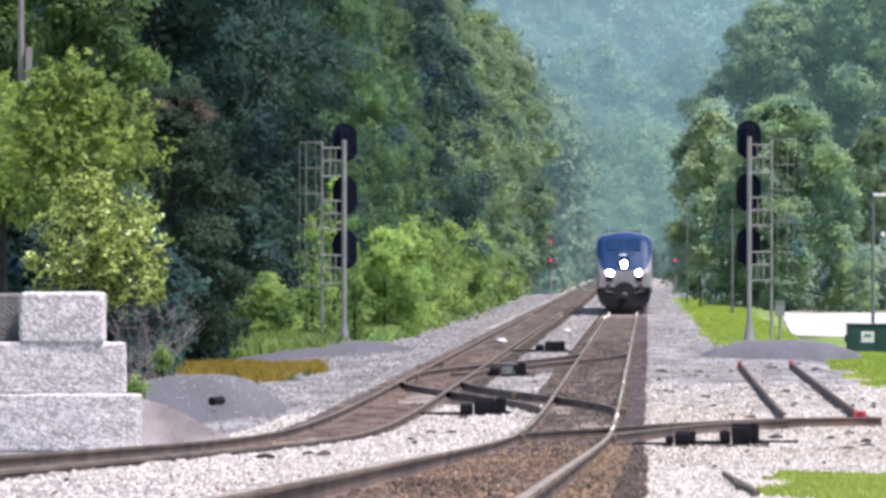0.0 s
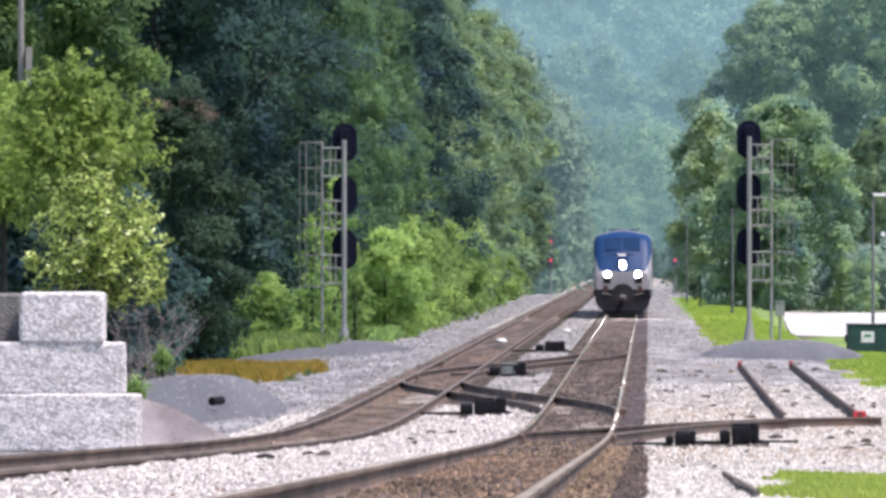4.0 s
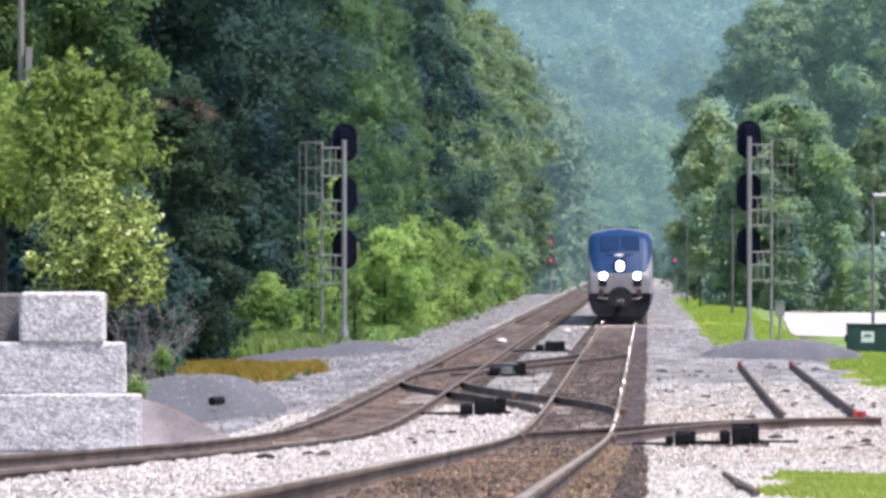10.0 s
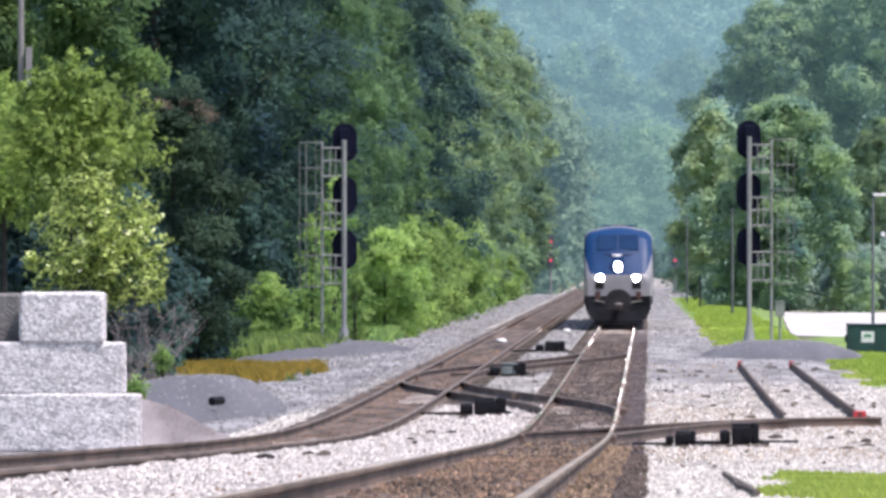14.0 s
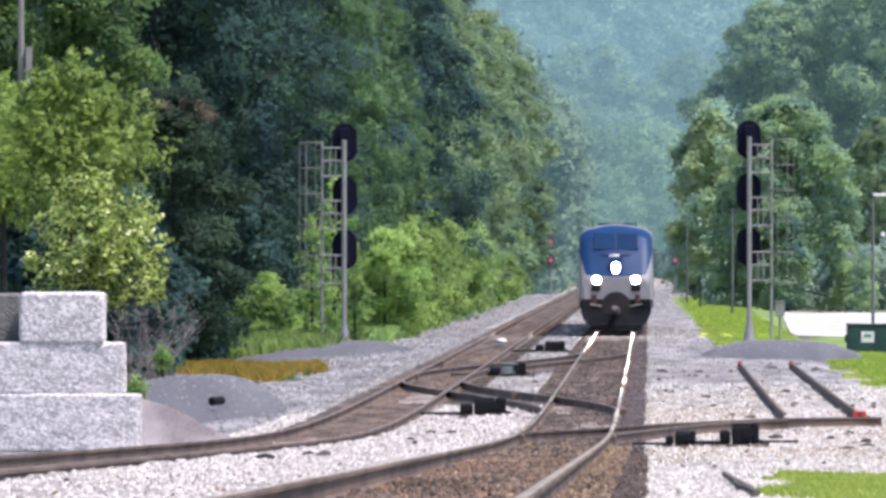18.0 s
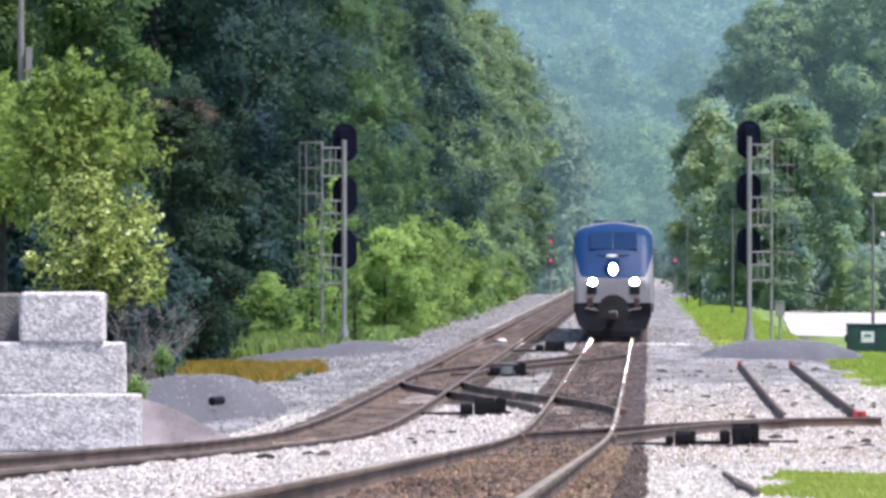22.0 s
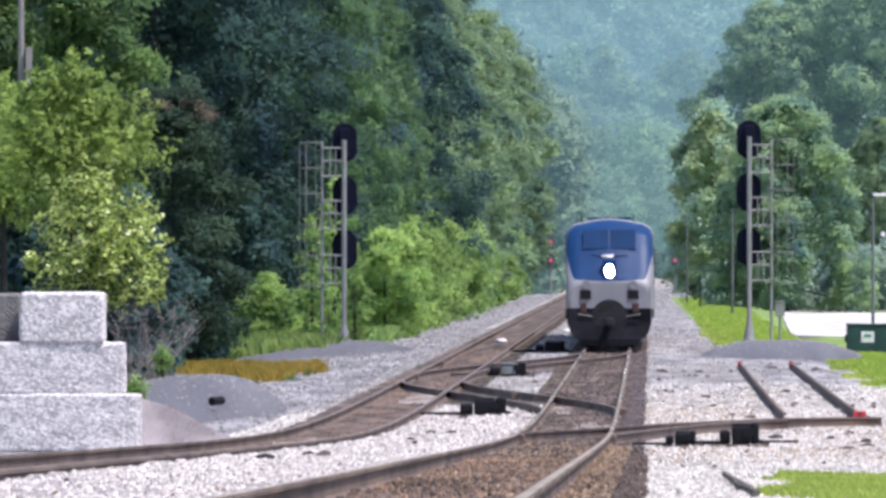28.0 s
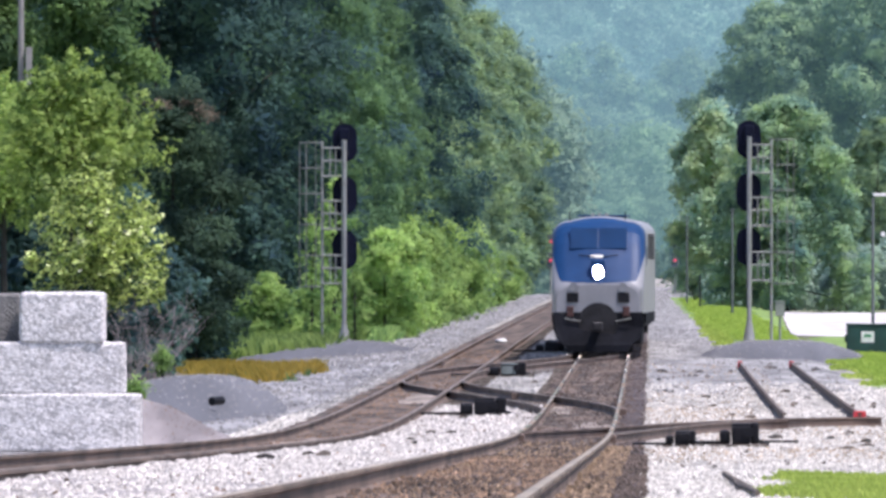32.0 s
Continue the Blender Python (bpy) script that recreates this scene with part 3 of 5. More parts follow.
def mound(name, cx, cy, rx, ry, h, material, label, base=None):
    b = ground_z(cx, cy) - 0.05 if base is None else base
    xs, ys = steps(cx - rx, cx + rx, 40), steps(cy - ry, cy + ry, 60)

    def zf(x, y):
        d = math.hypot((x - cx) / rx, (y - cy) / ry)
        e = max(0.0, 1 - d * d)
        return b + h * (e * e * (3 - 2 * e) * 1.05 if material is M_GREY else e ** 2.6) + (0.04 * noise.noise((x * 1.3, y * 0.04, 2)) if e > 0 else -0.1)
    ob = sheet(name, xs, ys, zf, material, "", label, "gravel mound")
    if h > 0:
        stones("mound_grit", cx - rx * 0.95, cx + rx * 0.95, cy - ry, cy + ry, 2200, 0.03 if material is M_GREY else 0.018, M_GREYSTONE if material is M_GREY else M_DIRTSTONE, lambda x, y: zf(x, y) - 0.005, "loose grey grit on the mound", int(cy))
    return ob


mound("gravel_mound", -11.2, 716, 4.2, 26, 0.56, M_GREY, "grey gravel mound under the signal mast")
mound("gravel_mound", 4.35, 670, 3.3, 32, 0.62, M_GREY, "grey gravel mound under the signal mast")
mound("gravel_mound", -9.75, 440, 2.3, 32, 0.88, M_GREY, "low heap of grey grit beside the second track")
sheet("gravel_shoulder", steps(-10.6, -7.3, 12), steps(240, 900, 120) + steps(920, 1700, 40),
      lambda x, y: ground_z(x, y) + 0.06 + 0.05 * noise.noise((x * 0.8, y * 0.06, 4)), M_SHOULDER, label="pale grey gravel shoulder along the second track", category="gravel")
stones("shoulder_stones", -12.0, -7.6, 260, 800, 4000, 0.05, M_GREYSTONE, lambda x, y: ground_z(x, y) + 0.07, "loose grey stones on the gravel shoulder", 17)
stones("shoulder_stones", -10.4, -7.3, 780, 1600, 3500, 0.06, M_GREYSTONE, lambda x, y: ground_z(x, y) + 0.07, "loose grey stones on the gravel shoulder", 19)


def tufts(name, x0, x1, y0, y1, count, height, material, label, seed, zf=ground_z, width=0.03, blades=5, category="grass", slant=0.0, ragged=0.0):
    """slant: how far the far end of the patch lies nearer; ragged: how much of its margin is broken up."""
    rng = np.random.default_rng(seed)
    u, w = rng.random(count), rng.random(count)
    gx, gy = x0 + (x1 - x0) * u, y0 + (y1 - y0) * w - slant * u
    if ragged:
        rim = np.minimum(np.minimum(u, 1 - u), np.minimum(w, 1 - w)) * 2
        keep = np.array([r + ragged * (noise.noise((float(a) * 1.6, float(b) * 0.07, seed)) - 0.35) > 0 for r, a, b in zip(rim, gx, gy)])
        gx, gy = gx[keep], gy[keep]
    n = len(gx) * blades
    cx, cy = np.repeat(gx, blades), np.repeat(gy, blades)
    px, py = cx + rng.normal(0, 0.06, n), cy + rng.normal(0, 0.2, n)
    z = np.repeat([zf(float(a), float(b)) for a, b in zip(cx[::blades], cy[::blades])], blades)
    h = height * rng.uniform(0.5, 1.3, n)
    a = rng.normal(0, 0.5, n)
    lx, ly = rng.normal(0, 0.35, n) * h, rng.normal(0, 0.3, n) * h
    wx, wy = np.cos(a) * width, np.sin(a) * width
    p0 = np.stack((px - wx, py - wy, z - 0.02), -1)
    p1 = np.stack((px + wx, py + wy, z - 0.02), -1)
    p2 = np.stack((px + wx * 0.7 + lx * 0.4, py + wy + ly * 0.4, z + h * 0.6), -1)
    p3 = np.stack((px + lx, py + ly, z + h), -1)
    v = np.stack((p0, p1, p2, p3), 1).reshape(-1, 3)
    f = np.arange(4 * n).reshape(-1, 4)
    return tagged(raw(name, v.tolist(), f.tolist(), material), label, category, "", "stuff")


mound("dirt_mound", -9.1, 345, 3.0, 24, 0.98, M_DIRT, "low heap of brown dirt beside the blocks")
slanted("concrete_lot", M_LOT, label="bright pale concrete lot beyond the grass", category="lot")
def turf_z(x, y):
    return max(ground_z(x, y), bed_z(x, y) if x < 6.0 else -9) + 0.065


def lawn(left, y0, y1, rim, label, seed):
    """Turf with a worn, uneven margin on the side of the line."""
    ys = steps(y0, y1, 60)
    verts = []
    for y in ys:
        a = left(y) + 0.35 * noise.noise((seed, y * 0.03, 1)) + 0.2 * noise.noise((seed, y * 0.11, 1))
        right = rim(y)
        verts += [(a + (right - a) * q, y, turf_z(a + (right - a) * q, y) - (0.1 if q == 0 else 0)) for q in (0, 0.04, 0.2, 0.5, 1)]
    faces = [(j * 5 + i, j * 5 + i + 1, j * 5 + i + 6, j * 5 + i + 5) for j in range(len(ys) - 1) for i in range(4)]
    tagged(raw("lawn", verts, faces, M_TURF, smooth=True), label, "lawn", "", "structure")


lawn(lambda y: float(np.interp(y, (735, 850, 1060, 1520), (3.3, 2.75, 2.05, 1.5))), 735, 1520, lambda y: min(8.0, 5.9 + max(0, y - 855) * 0.0053), "mown green turf beside the line", 3)
lawn(lambda y: float(np.interp(y, (520, 606, 730, 850), (5.3, 5.6, 6.0, 6.3))), 520, 850, lambda y: 30, "mown green turf around the waste container", 5)
tufts("grass", 2.2, 6.0, 735, 1500, 8000, 0.11, M_GRASS, "mown bright green grass verge", 21, turf_z, width=0.06, ragged=0.5)
tufts("grass", 5.4, 14, 522, 730, 6500, 0.09, M_GRASS, "mown bright green grass verge", 22, turf_z, width=0.05, ragged=0.35)
tufts("grass", 0.86, 3.8, 66, 204, 15000, 0.06, M_GRASS, "bright green grass at the ballast edge", 23, width=0.012, zf=bed_z, slant=45, ragged=0.6)
tufts("weeds", -15.0, -9.6, 600, 665, 300, 0.30, M_LEAF_MID, "low green weeds on the bank", 27, width=0.03, category="weeds", slant=60, ragged=1.0)
tufts("yellow_weeds", -14.9, -9.4, 600, 655, 3600, 0.40, M_YELLOW, "yellow flowering weeds on the bank", 24, width=0.028, category="weeds", slant=60, ragged=0.9)
tufts("weeds", -12.4, -10.2, 780, 1600, 5000, 0.55, M_LEAF_LIME, "green weeds along the wood's edge", 26, width=0.09, category="weeds")
tufts("weeds", -20, -11, 700, 780, 4000, 0.7, M_LEAF_LIGHT, "tall green weeds at the wood's edge", 25, width=0.08, category="weeds")


# ---- trees ----
def crown_mesh(name, lobes, count, leaf, material, seed, per=12, soft=0.8, fill=0.14, puff=9, tuft=0.40, shoot=0.0, reach=0.5):
    """Leafy sprays on small puffs that sit on the skins of the lobes; the gaps between the puffs stay dark."""
    rng = np.random.default_rng(seed)

    def unit(a):
        return a / np.linalg.norm(a, axis=-1, keepdims=True)
    n = count // per
    lo = np.array(lobes, float)
    mid = lo[:, :3].mean(axis=0)
    out = unit(np.stack((lo[:, 0] - mid[0], lo[:, 1] - mid[1], (lo[:, 2] - mid[2]) * 0.4), -1) + 1e-4)
    # the puffs of each lobe look up and away from the trunk
    pd = unit(rng.normal(0, 1, (len(lo), puff, 3)) + out[:, None] * 0.55 + np.array((0, 0, 0.35)))
    pc = lo[:, None, :3] + pd * (lo[:, None, 3:4] * rng.uniform(0.62, 0.98, (len(lo), puff, 1))) * np.array((1, 1, 0.9))
    pr = lo[:, 3:4] * tuft * rng.uniform(0.65, 1.3, (len(lo), puff))
    w = lo[:, 3] ** 2
    pick = rng.choice(len(lo), n, p=w / w.sum())
    pw = pr ** 2 / (pr ** 2).sum(axis=1, keepdims=True)
    sub = (rng.random(n)[:, None] > np.cumsum(pw, axis=1)[pick]).sum(axis=1).clip(0, puff - 1)
    d = unit(rng.normal(0, 1, (n, 3)) + pd[pick, sub] * 0.95 + np.array((0, 0, 0.6)))
    c = pc[pick, sub] + d * (pr[pick, sub] * (1.06 - 0.55 * rng.random(n) ** 2))[:, None] * np.array((1, 1, 0.72))
    inner = rng.random(n) < fill
    rd = unit(rng.normal(0, 1, (n, 3)))
    c[inner] = (lo[pick, :3] + rd * (lo[pick, 3] * rng.uniform(0.25, 0.75, n))[:, None])[inner]
    d[inner] = rd[inner]
    # slender leafy shoots that stand out of the puffs
    sd = unit(pd * 0.55 + np.array((0, 0, 0.9)) + rng.normal(0, 0.28, pd.shape))
    tip = (rng.random(n) < shoot) & ~inner
    along = pr[pick, sub] * 0.7 + reach * rng.random(n)
    c[tip] = (pc[pick, sub] + sd[pick, sub] * along[:, None])[tip]
    nrm = unit(d * 0.75 + np.array((0, 0, 0.5)) + rng.normal(0, 0.3, (n, 3)))
    t1 = unit(np.cross(nrm, rng.normal(0, 1, (n, 3))))
    t2 = np.cross(nrm, t1)

    def rep(q):
        return np.repeat(q, per, axis=0)
    m, sig = n * per, rep(np.where(tip, leaf * 0.9, leaf * 1.9))[:, None]
    c = rep(c) + (rep(t1) * rng.normal(0, 1, (m, 1)) + rep(t2) * rng.normal(0, 1, (m, 1)) + rep(nrm) * rng.normal(0, 0.4, (m, 1))) * sig
    a = unit(rep(nrm) + rng.normal(0, 0.22 if soft > 0.84 else 0.4, (m, 3)))
    t = unit(np.cross(a, rng.normal(0, 1, (m, 3))))
    b = np.cross(a, t)
    sz = leaf * rng.uniform(0.55, 1.4, m)[:, None]
    v = np.stack((c - t * sz - b * sz * 0.5, c + t * sz, c - t * sz * 0.6 + b * sz * 0.62), 1).reshape(-1, 3)
    me = bpy.data.meshes.new(name)
    me.from_pydata(v.tolist(), [], np.arange(3 * m).reshape(-1, 3).tolist())
    me.materials.append(material)
    # leaves of one spray catch the light alike
    flow = unit(rep(unit(d + pd[pick, sub] * 0.4 + np.array((0, 0, 0.2)))) * soft + a * (1 - soft))
    me.polygons.foreach_set("use_smooth", [True] * m)
    me.normals_split_custom_set_from_vertices(np.repeat(flow, 3, axis=0).tolist())
    return me


PROTOS, PLANTED = [], set()


def tree_proto(height, radius, material, seed, leaf, count, low=0.25, label="", category="tree", lobes=22, name="tree", bark=None, soft=0.8, dome=False,
               lobe=0.34, fill=0.14, puff=9, tuft=0.40, shoot=0.0, reach=0.5, even=0.55):
    rnd = random.Random(seed)
    t = empty(name, Matrix.Identity(4), label, category, category + "s along the line")
    bm = bmesh.new()
    tr = 0.011 * height + 0.03
    tube(bm, (0, 0, -0.3), (0, 0, height * 0.55), tr, tr * 0.55, 9, False)
    tube(bm, (0, 0, height * 0.55), (rnd.uniform(-0.3, 0.3), 0, height * 0.9), tr * 0.55, tr * 0.1, 7, False)
    blobs = []
    for i in range(lobes):
        f = (i + rnd.uniform(-0.3, 0.3)) / (lobes - 1)
        f = min(1.0, max(0.0, f))
        z = height * (low + (0.94 - low) * f)
        env = math.sqrt(max(0.04, 1 - f ** 3)) if dome else math.sin(math.pi * min(0.97, 0.2 + f * 0.77)) ** 0.7
        a = i * 2.4 + rnd.uniform(-0.5, 0.5)
        r = radius * lobe * rnd.uniform(0.75, 1.3) * (1.0 - 0.2 * f)
        q = max(0.0, radius * env * rnd.uniform(even, 1.0) - r * 0.5)
        x, y = math.cos(a) * q, math.sin(a) * q
        blobs.append((x, y, z - r * 0.4, r))
        if i % 2 == 0:
            tube(bm, (0, 0, max(height * 0.12, z - q * 0.9)), (x, y, z - r * 0.4), tr * 0.24, tr * 0.06, 6, False)
    for k in range(4):
        z = height * (low + 0.08 + (0.72 - low) * k / 3)
        blobs.append((rnd.uniform(-0.1, 0.1) * radius, rnd.uniform(-0.1, 0.1) * radius, z, radius * 0.5))
    part("trunk", bm, bark or M_BARK, t)
    me = crown_mesh("crown", blobs, count, leaf, material, seed, soft=soft, fill=fill, puff=puff, tuft=tuft, shoot=shoot, reach=reach)
    new("crown", me).parent = t
    PROTOS.append(t)
    return t


def hill_proto(material, seed):
    return tree_proto(12, 4.6, material, seed, 0.42, 2800, 0.02, "hazy tree on the distant hill", "tree", 12, "tree", material, 1.0, True, 0.4, 0.25, 5, 0.5)


def plant(proto, x, y, turn=0.0, size=1.0, tall=1.0, zoff=0.0):
    m = pose(x, y, ground_z(x, y) + zoff, 0, 0, turn)
    first = proto.name not in PLANTED
    PLANTED.add(proto.name)
    ob = proto if first else copy_thing(proto, m)
    ob.matrix_basis = m
    ob.scale = (size, size, size * tall)
    return ob


DARKT = "tall broad-leaved tree in the wood, its dense foliage coloured dark for shade"
MIDT = "tall broad-leaved tree with sunlit green foliage at the wood's edge"
# Darker and lighter leaf colours carry the wood's shaded depth and sunlit edge.
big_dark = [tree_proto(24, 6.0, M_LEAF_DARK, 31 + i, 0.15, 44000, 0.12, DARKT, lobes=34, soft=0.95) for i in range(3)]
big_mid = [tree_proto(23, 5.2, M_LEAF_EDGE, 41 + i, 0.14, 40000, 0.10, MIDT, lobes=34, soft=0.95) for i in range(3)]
shrub = [tree_proto(6.2, 3.0, M_LEAF_LIME, 51 + i, 0.125, 13000, 0.12, "leafy green shrub at the foot of the wood", "shrub", 16, "shrub") for i in range(2)]
lightshrub = [tree_proto(4.6, 2.3, M_LEAF_LIME, 61 + i, 0.10, 11000, 0.12, "sunlit yellow-green shrub beside the line", "shrub", 14, "shrub") for i in range(2)]
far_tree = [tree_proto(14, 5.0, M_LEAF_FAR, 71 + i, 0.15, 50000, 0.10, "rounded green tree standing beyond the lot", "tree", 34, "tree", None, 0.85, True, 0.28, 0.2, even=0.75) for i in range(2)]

rnd = random.Random(5)
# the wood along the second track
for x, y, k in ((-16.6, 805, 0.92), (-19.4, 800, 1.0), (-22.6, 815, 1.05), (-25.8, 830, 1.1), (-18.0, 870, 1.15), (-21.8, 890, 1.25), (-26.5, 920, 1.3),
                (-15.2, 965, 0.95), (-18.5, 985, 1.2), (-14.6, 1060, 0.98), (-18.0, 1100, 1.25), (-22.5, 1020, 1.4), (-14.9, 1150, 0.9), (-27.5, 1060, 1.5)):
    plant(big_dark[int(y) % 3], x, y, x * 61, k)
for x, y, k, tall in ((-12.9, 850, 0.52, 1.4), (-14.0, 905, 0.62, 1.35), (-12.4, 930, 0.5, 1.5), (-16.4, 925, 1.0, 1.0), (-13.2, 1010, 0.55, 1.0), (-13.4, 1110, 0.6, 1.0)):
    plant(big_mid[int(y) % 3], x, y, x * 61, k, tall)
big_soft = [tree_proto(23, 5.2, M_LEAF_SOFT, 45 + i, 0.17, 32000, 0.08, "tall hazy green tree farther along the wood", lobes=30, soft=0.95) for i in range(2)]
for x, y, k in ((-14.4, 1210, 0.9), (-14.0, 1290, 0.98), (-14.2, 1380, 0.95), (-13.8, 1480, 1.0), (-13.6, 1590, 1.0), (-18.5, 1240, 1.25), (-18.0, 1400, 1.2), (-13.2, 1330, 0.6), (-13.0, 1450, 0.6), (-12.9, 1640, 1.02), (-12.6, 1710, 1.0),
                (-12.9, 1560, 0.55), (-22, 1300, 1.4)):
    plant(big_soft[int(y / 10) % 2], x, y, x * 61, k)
for i in range(14):
    y = 840 + i * 66
    plant(shrub[i % 2], (-12.0 if i > 1 else -10.9) - rnd.uniform(0, 0.8)*(i > 1), y, rnd.uniform(0, 360), rnd.uniform(0.75, 1.1) * (0.68 if i < 2 else 1.0))
for x, y, k in ((-12.6, 765, 0.55), (-14.4, 762, 0.62), (-16.0, 768, 0.55), (-17.6, 764, 0.42), (-19.6, 770, 0.75), (-21.5, 775, 0.8), (-11.6, 860, 0.8), (-11.2, 960, 0.8)):
    plant(lightshrub[int(-x) % 2], x, y, rnd.uniform(0, 360), k)

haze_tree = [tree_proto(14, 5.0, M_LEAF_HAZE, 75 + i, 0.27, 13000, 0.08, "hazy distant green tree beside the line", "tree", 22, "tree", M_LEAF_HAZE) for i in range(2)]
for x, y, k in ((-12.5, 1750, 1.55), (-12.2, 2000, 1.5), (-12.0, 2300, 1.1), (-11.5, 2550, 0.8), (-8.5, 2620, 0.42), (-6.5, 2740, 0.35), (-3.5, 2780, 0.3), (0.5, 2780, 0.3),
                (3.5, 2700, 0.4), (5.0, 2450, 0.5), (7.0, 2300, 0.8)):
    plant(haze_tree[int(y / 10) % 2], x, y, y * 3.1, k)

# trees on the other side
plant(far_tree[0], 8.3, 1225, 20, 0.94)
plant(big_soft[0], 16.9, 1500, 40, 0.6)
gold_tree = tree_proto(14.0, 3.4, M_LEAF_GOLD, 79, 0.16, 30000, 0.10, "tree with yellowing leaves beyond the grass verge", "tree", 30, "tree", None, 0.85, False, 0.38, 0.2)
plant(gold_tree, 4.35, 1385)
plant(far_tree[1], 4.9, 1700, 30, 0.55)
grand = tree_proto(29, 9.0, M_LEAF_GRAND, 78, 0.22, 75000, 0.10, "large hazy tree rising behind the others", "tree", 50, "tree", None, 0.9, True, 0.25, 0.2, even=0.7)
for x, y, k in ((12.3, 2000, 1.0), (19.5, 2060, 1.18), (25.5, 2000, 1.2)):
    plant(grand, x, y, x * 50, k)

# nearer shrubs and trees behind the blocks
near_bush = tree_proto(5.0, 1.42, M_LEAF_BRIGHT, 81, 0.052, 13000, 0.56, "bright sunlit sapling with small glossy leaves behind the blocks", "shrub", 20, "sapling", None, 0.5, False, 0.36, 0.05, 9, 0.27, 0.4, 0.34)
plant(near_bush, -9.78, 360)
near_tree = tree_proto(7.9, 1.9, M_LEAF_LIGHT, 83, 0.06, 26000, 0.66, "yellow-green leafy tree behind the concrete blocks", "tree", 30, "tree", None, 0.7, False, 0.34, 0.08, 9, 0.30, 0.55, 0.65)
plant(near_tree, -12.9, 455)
# Dark leaves stand in for the shade below the near trees' crowns.
under = tree_proto(3.6, 1.7, M_LEAF_DARK, 87, 0.08, 12000, 0.12, "undergrowth shrub with shade put into its dark green leaves", "shrub", 11, "undergrowth")
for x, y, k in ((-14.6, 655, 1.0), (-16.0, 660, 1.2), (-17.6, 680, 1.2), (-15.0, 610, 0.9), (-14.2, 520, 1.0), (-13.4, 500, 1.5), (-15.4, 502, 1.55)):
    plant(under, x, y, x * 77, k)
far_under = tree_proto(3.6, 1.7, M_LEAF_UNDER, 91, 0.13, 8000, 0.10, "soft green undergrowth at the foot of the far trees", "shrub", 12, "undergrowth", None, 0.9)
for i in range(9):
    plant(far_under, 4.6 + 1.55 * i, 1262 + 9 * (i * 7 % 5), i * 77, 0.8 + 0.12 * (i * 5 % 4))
for i, (x, y, k) in enumerate(((-11.3, 945, 0.82), (-11.1, 1050, 0.80), (-10.9, 1170, 0.74), (-10.7, 1310, 0.66), (-10.5, 1460, 0.56))):
    plant(shrub[i % 2], x, y, i * 83, k)
vine = tree_proto(6.4, 0.75, M_LEAF_LIME, 89, 0.09, 2600, 0.10, "leafy vine climbing round the signal mast's ladder", "vine", 16, "vine", None, 0.6, False, 0.42, 0.0, 5, 0.4, 0.2, 0.4)
for x, y, k in ((-11.35, 733, 1.0), (-10.55, 730, 0.62), (-12.1, 731, 0.8), (-11.2, 713, 0.38)):
    plant(vine, x, y, x * 70, k)
weed_plant = tree_proto(1.6, 0.26, M_LEAF_LIME, 88, 0.04, 900, 0.62, "small green weed growing beside the concrete blocks", "weed", 8, "weed_plant")
plant(weed_plant, -8.85, 352, 0, 0.8)
for x, y, k in ((-9.5, 372, 0.75), (-10.95, 458, 1.0)):
    plant(weed_plant, x, y, x * 90, k)
bare = empty("bare_bush", pose(-11.5, 475, ground_z(-11.5, 475)), "grey leafless thicket of dry twigs", "bush")
rb = random.Random(8)
for k in range(20):
    bm = bmesh.new()
    p = Vector((rb.uniform(-0.75, 0.1), rb.uniform(-1, 1), 0))
    d = Vector((rb.uniform(-0.3, 0.35), rb.uniform(-0.3, 0.3), 1.0))
    r = rb.uniform(0.010, 0.016)
    for q in range(4):
        e = p + d * rb.uniform(0.35, 0.8)
        tube(bm, p, e, r, r * 0.8, 5, False)
        for w in range(3):
            tube(bm, e, e + Vector((rb.uniform(-0.6, 0.6), rb.uniform(-0.4, 0.4), rb.uniform(0.1, 0.6))), r * 0.6, r * 0.3, 4, False)
        p, r = e, r * 0.8
        d = (d + Vector((rb.uniform(-0.4, 0.5), rb.uniform(-0.2, 0.2), 0))).normalized()
    part("twig", bm, M_TWIG, bare)
plant(near_tree, -14.9, 470, 140, 0.96)
dim_tree = tree_proto(8.2, 2.2, M_LEAF_OLIVE, 84, 0.08, 24000, 0.25, "dull green tree with reddish seed tops", "tree", 15)
seed_me = crown_mesh("seed_head", [(-0.9, -0.6, 7.35, 0.4), (-0.2, -0.8, 7.25, 0.36), (0.4, -0.6, 7.3, 0.36), (0.9, -0.8, 7.15, 0.3)], 1000, 0.04, M_SEED, 86, 10)
seeds = new("seed_head", seed_me)
seeds.parent = dim_tree
tagged(seeds, "reddish seed heads", kind="stuff")
plant(dim_tree, -12.2, 520)
mid_tree = tree_proto(15, 3.4, M_LEAF_MID, 85, 0.13, 40000, 0.12, "tall green tree beside the utility pole", "tree", 26)
plant(mid_tree, -19.2, 690)
plant(mid_tree, -24.5, 740, 100, 1.2)

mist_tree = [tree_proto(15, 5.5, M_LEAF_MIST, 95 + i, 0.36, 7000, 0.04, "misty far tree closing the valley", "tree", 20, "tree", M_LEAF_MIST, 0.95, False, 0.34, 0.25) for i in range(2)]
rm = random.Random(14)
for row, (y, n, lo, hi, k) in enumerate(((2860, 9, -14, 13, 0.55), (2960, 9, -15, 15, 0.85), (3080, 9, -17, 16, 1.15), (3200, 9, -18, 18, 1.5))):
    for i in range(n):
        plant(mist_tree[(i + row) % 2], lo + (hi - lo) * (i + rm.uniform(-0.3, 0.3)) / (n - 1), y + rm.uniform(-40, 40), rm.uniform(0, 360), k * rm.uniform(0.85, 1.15))

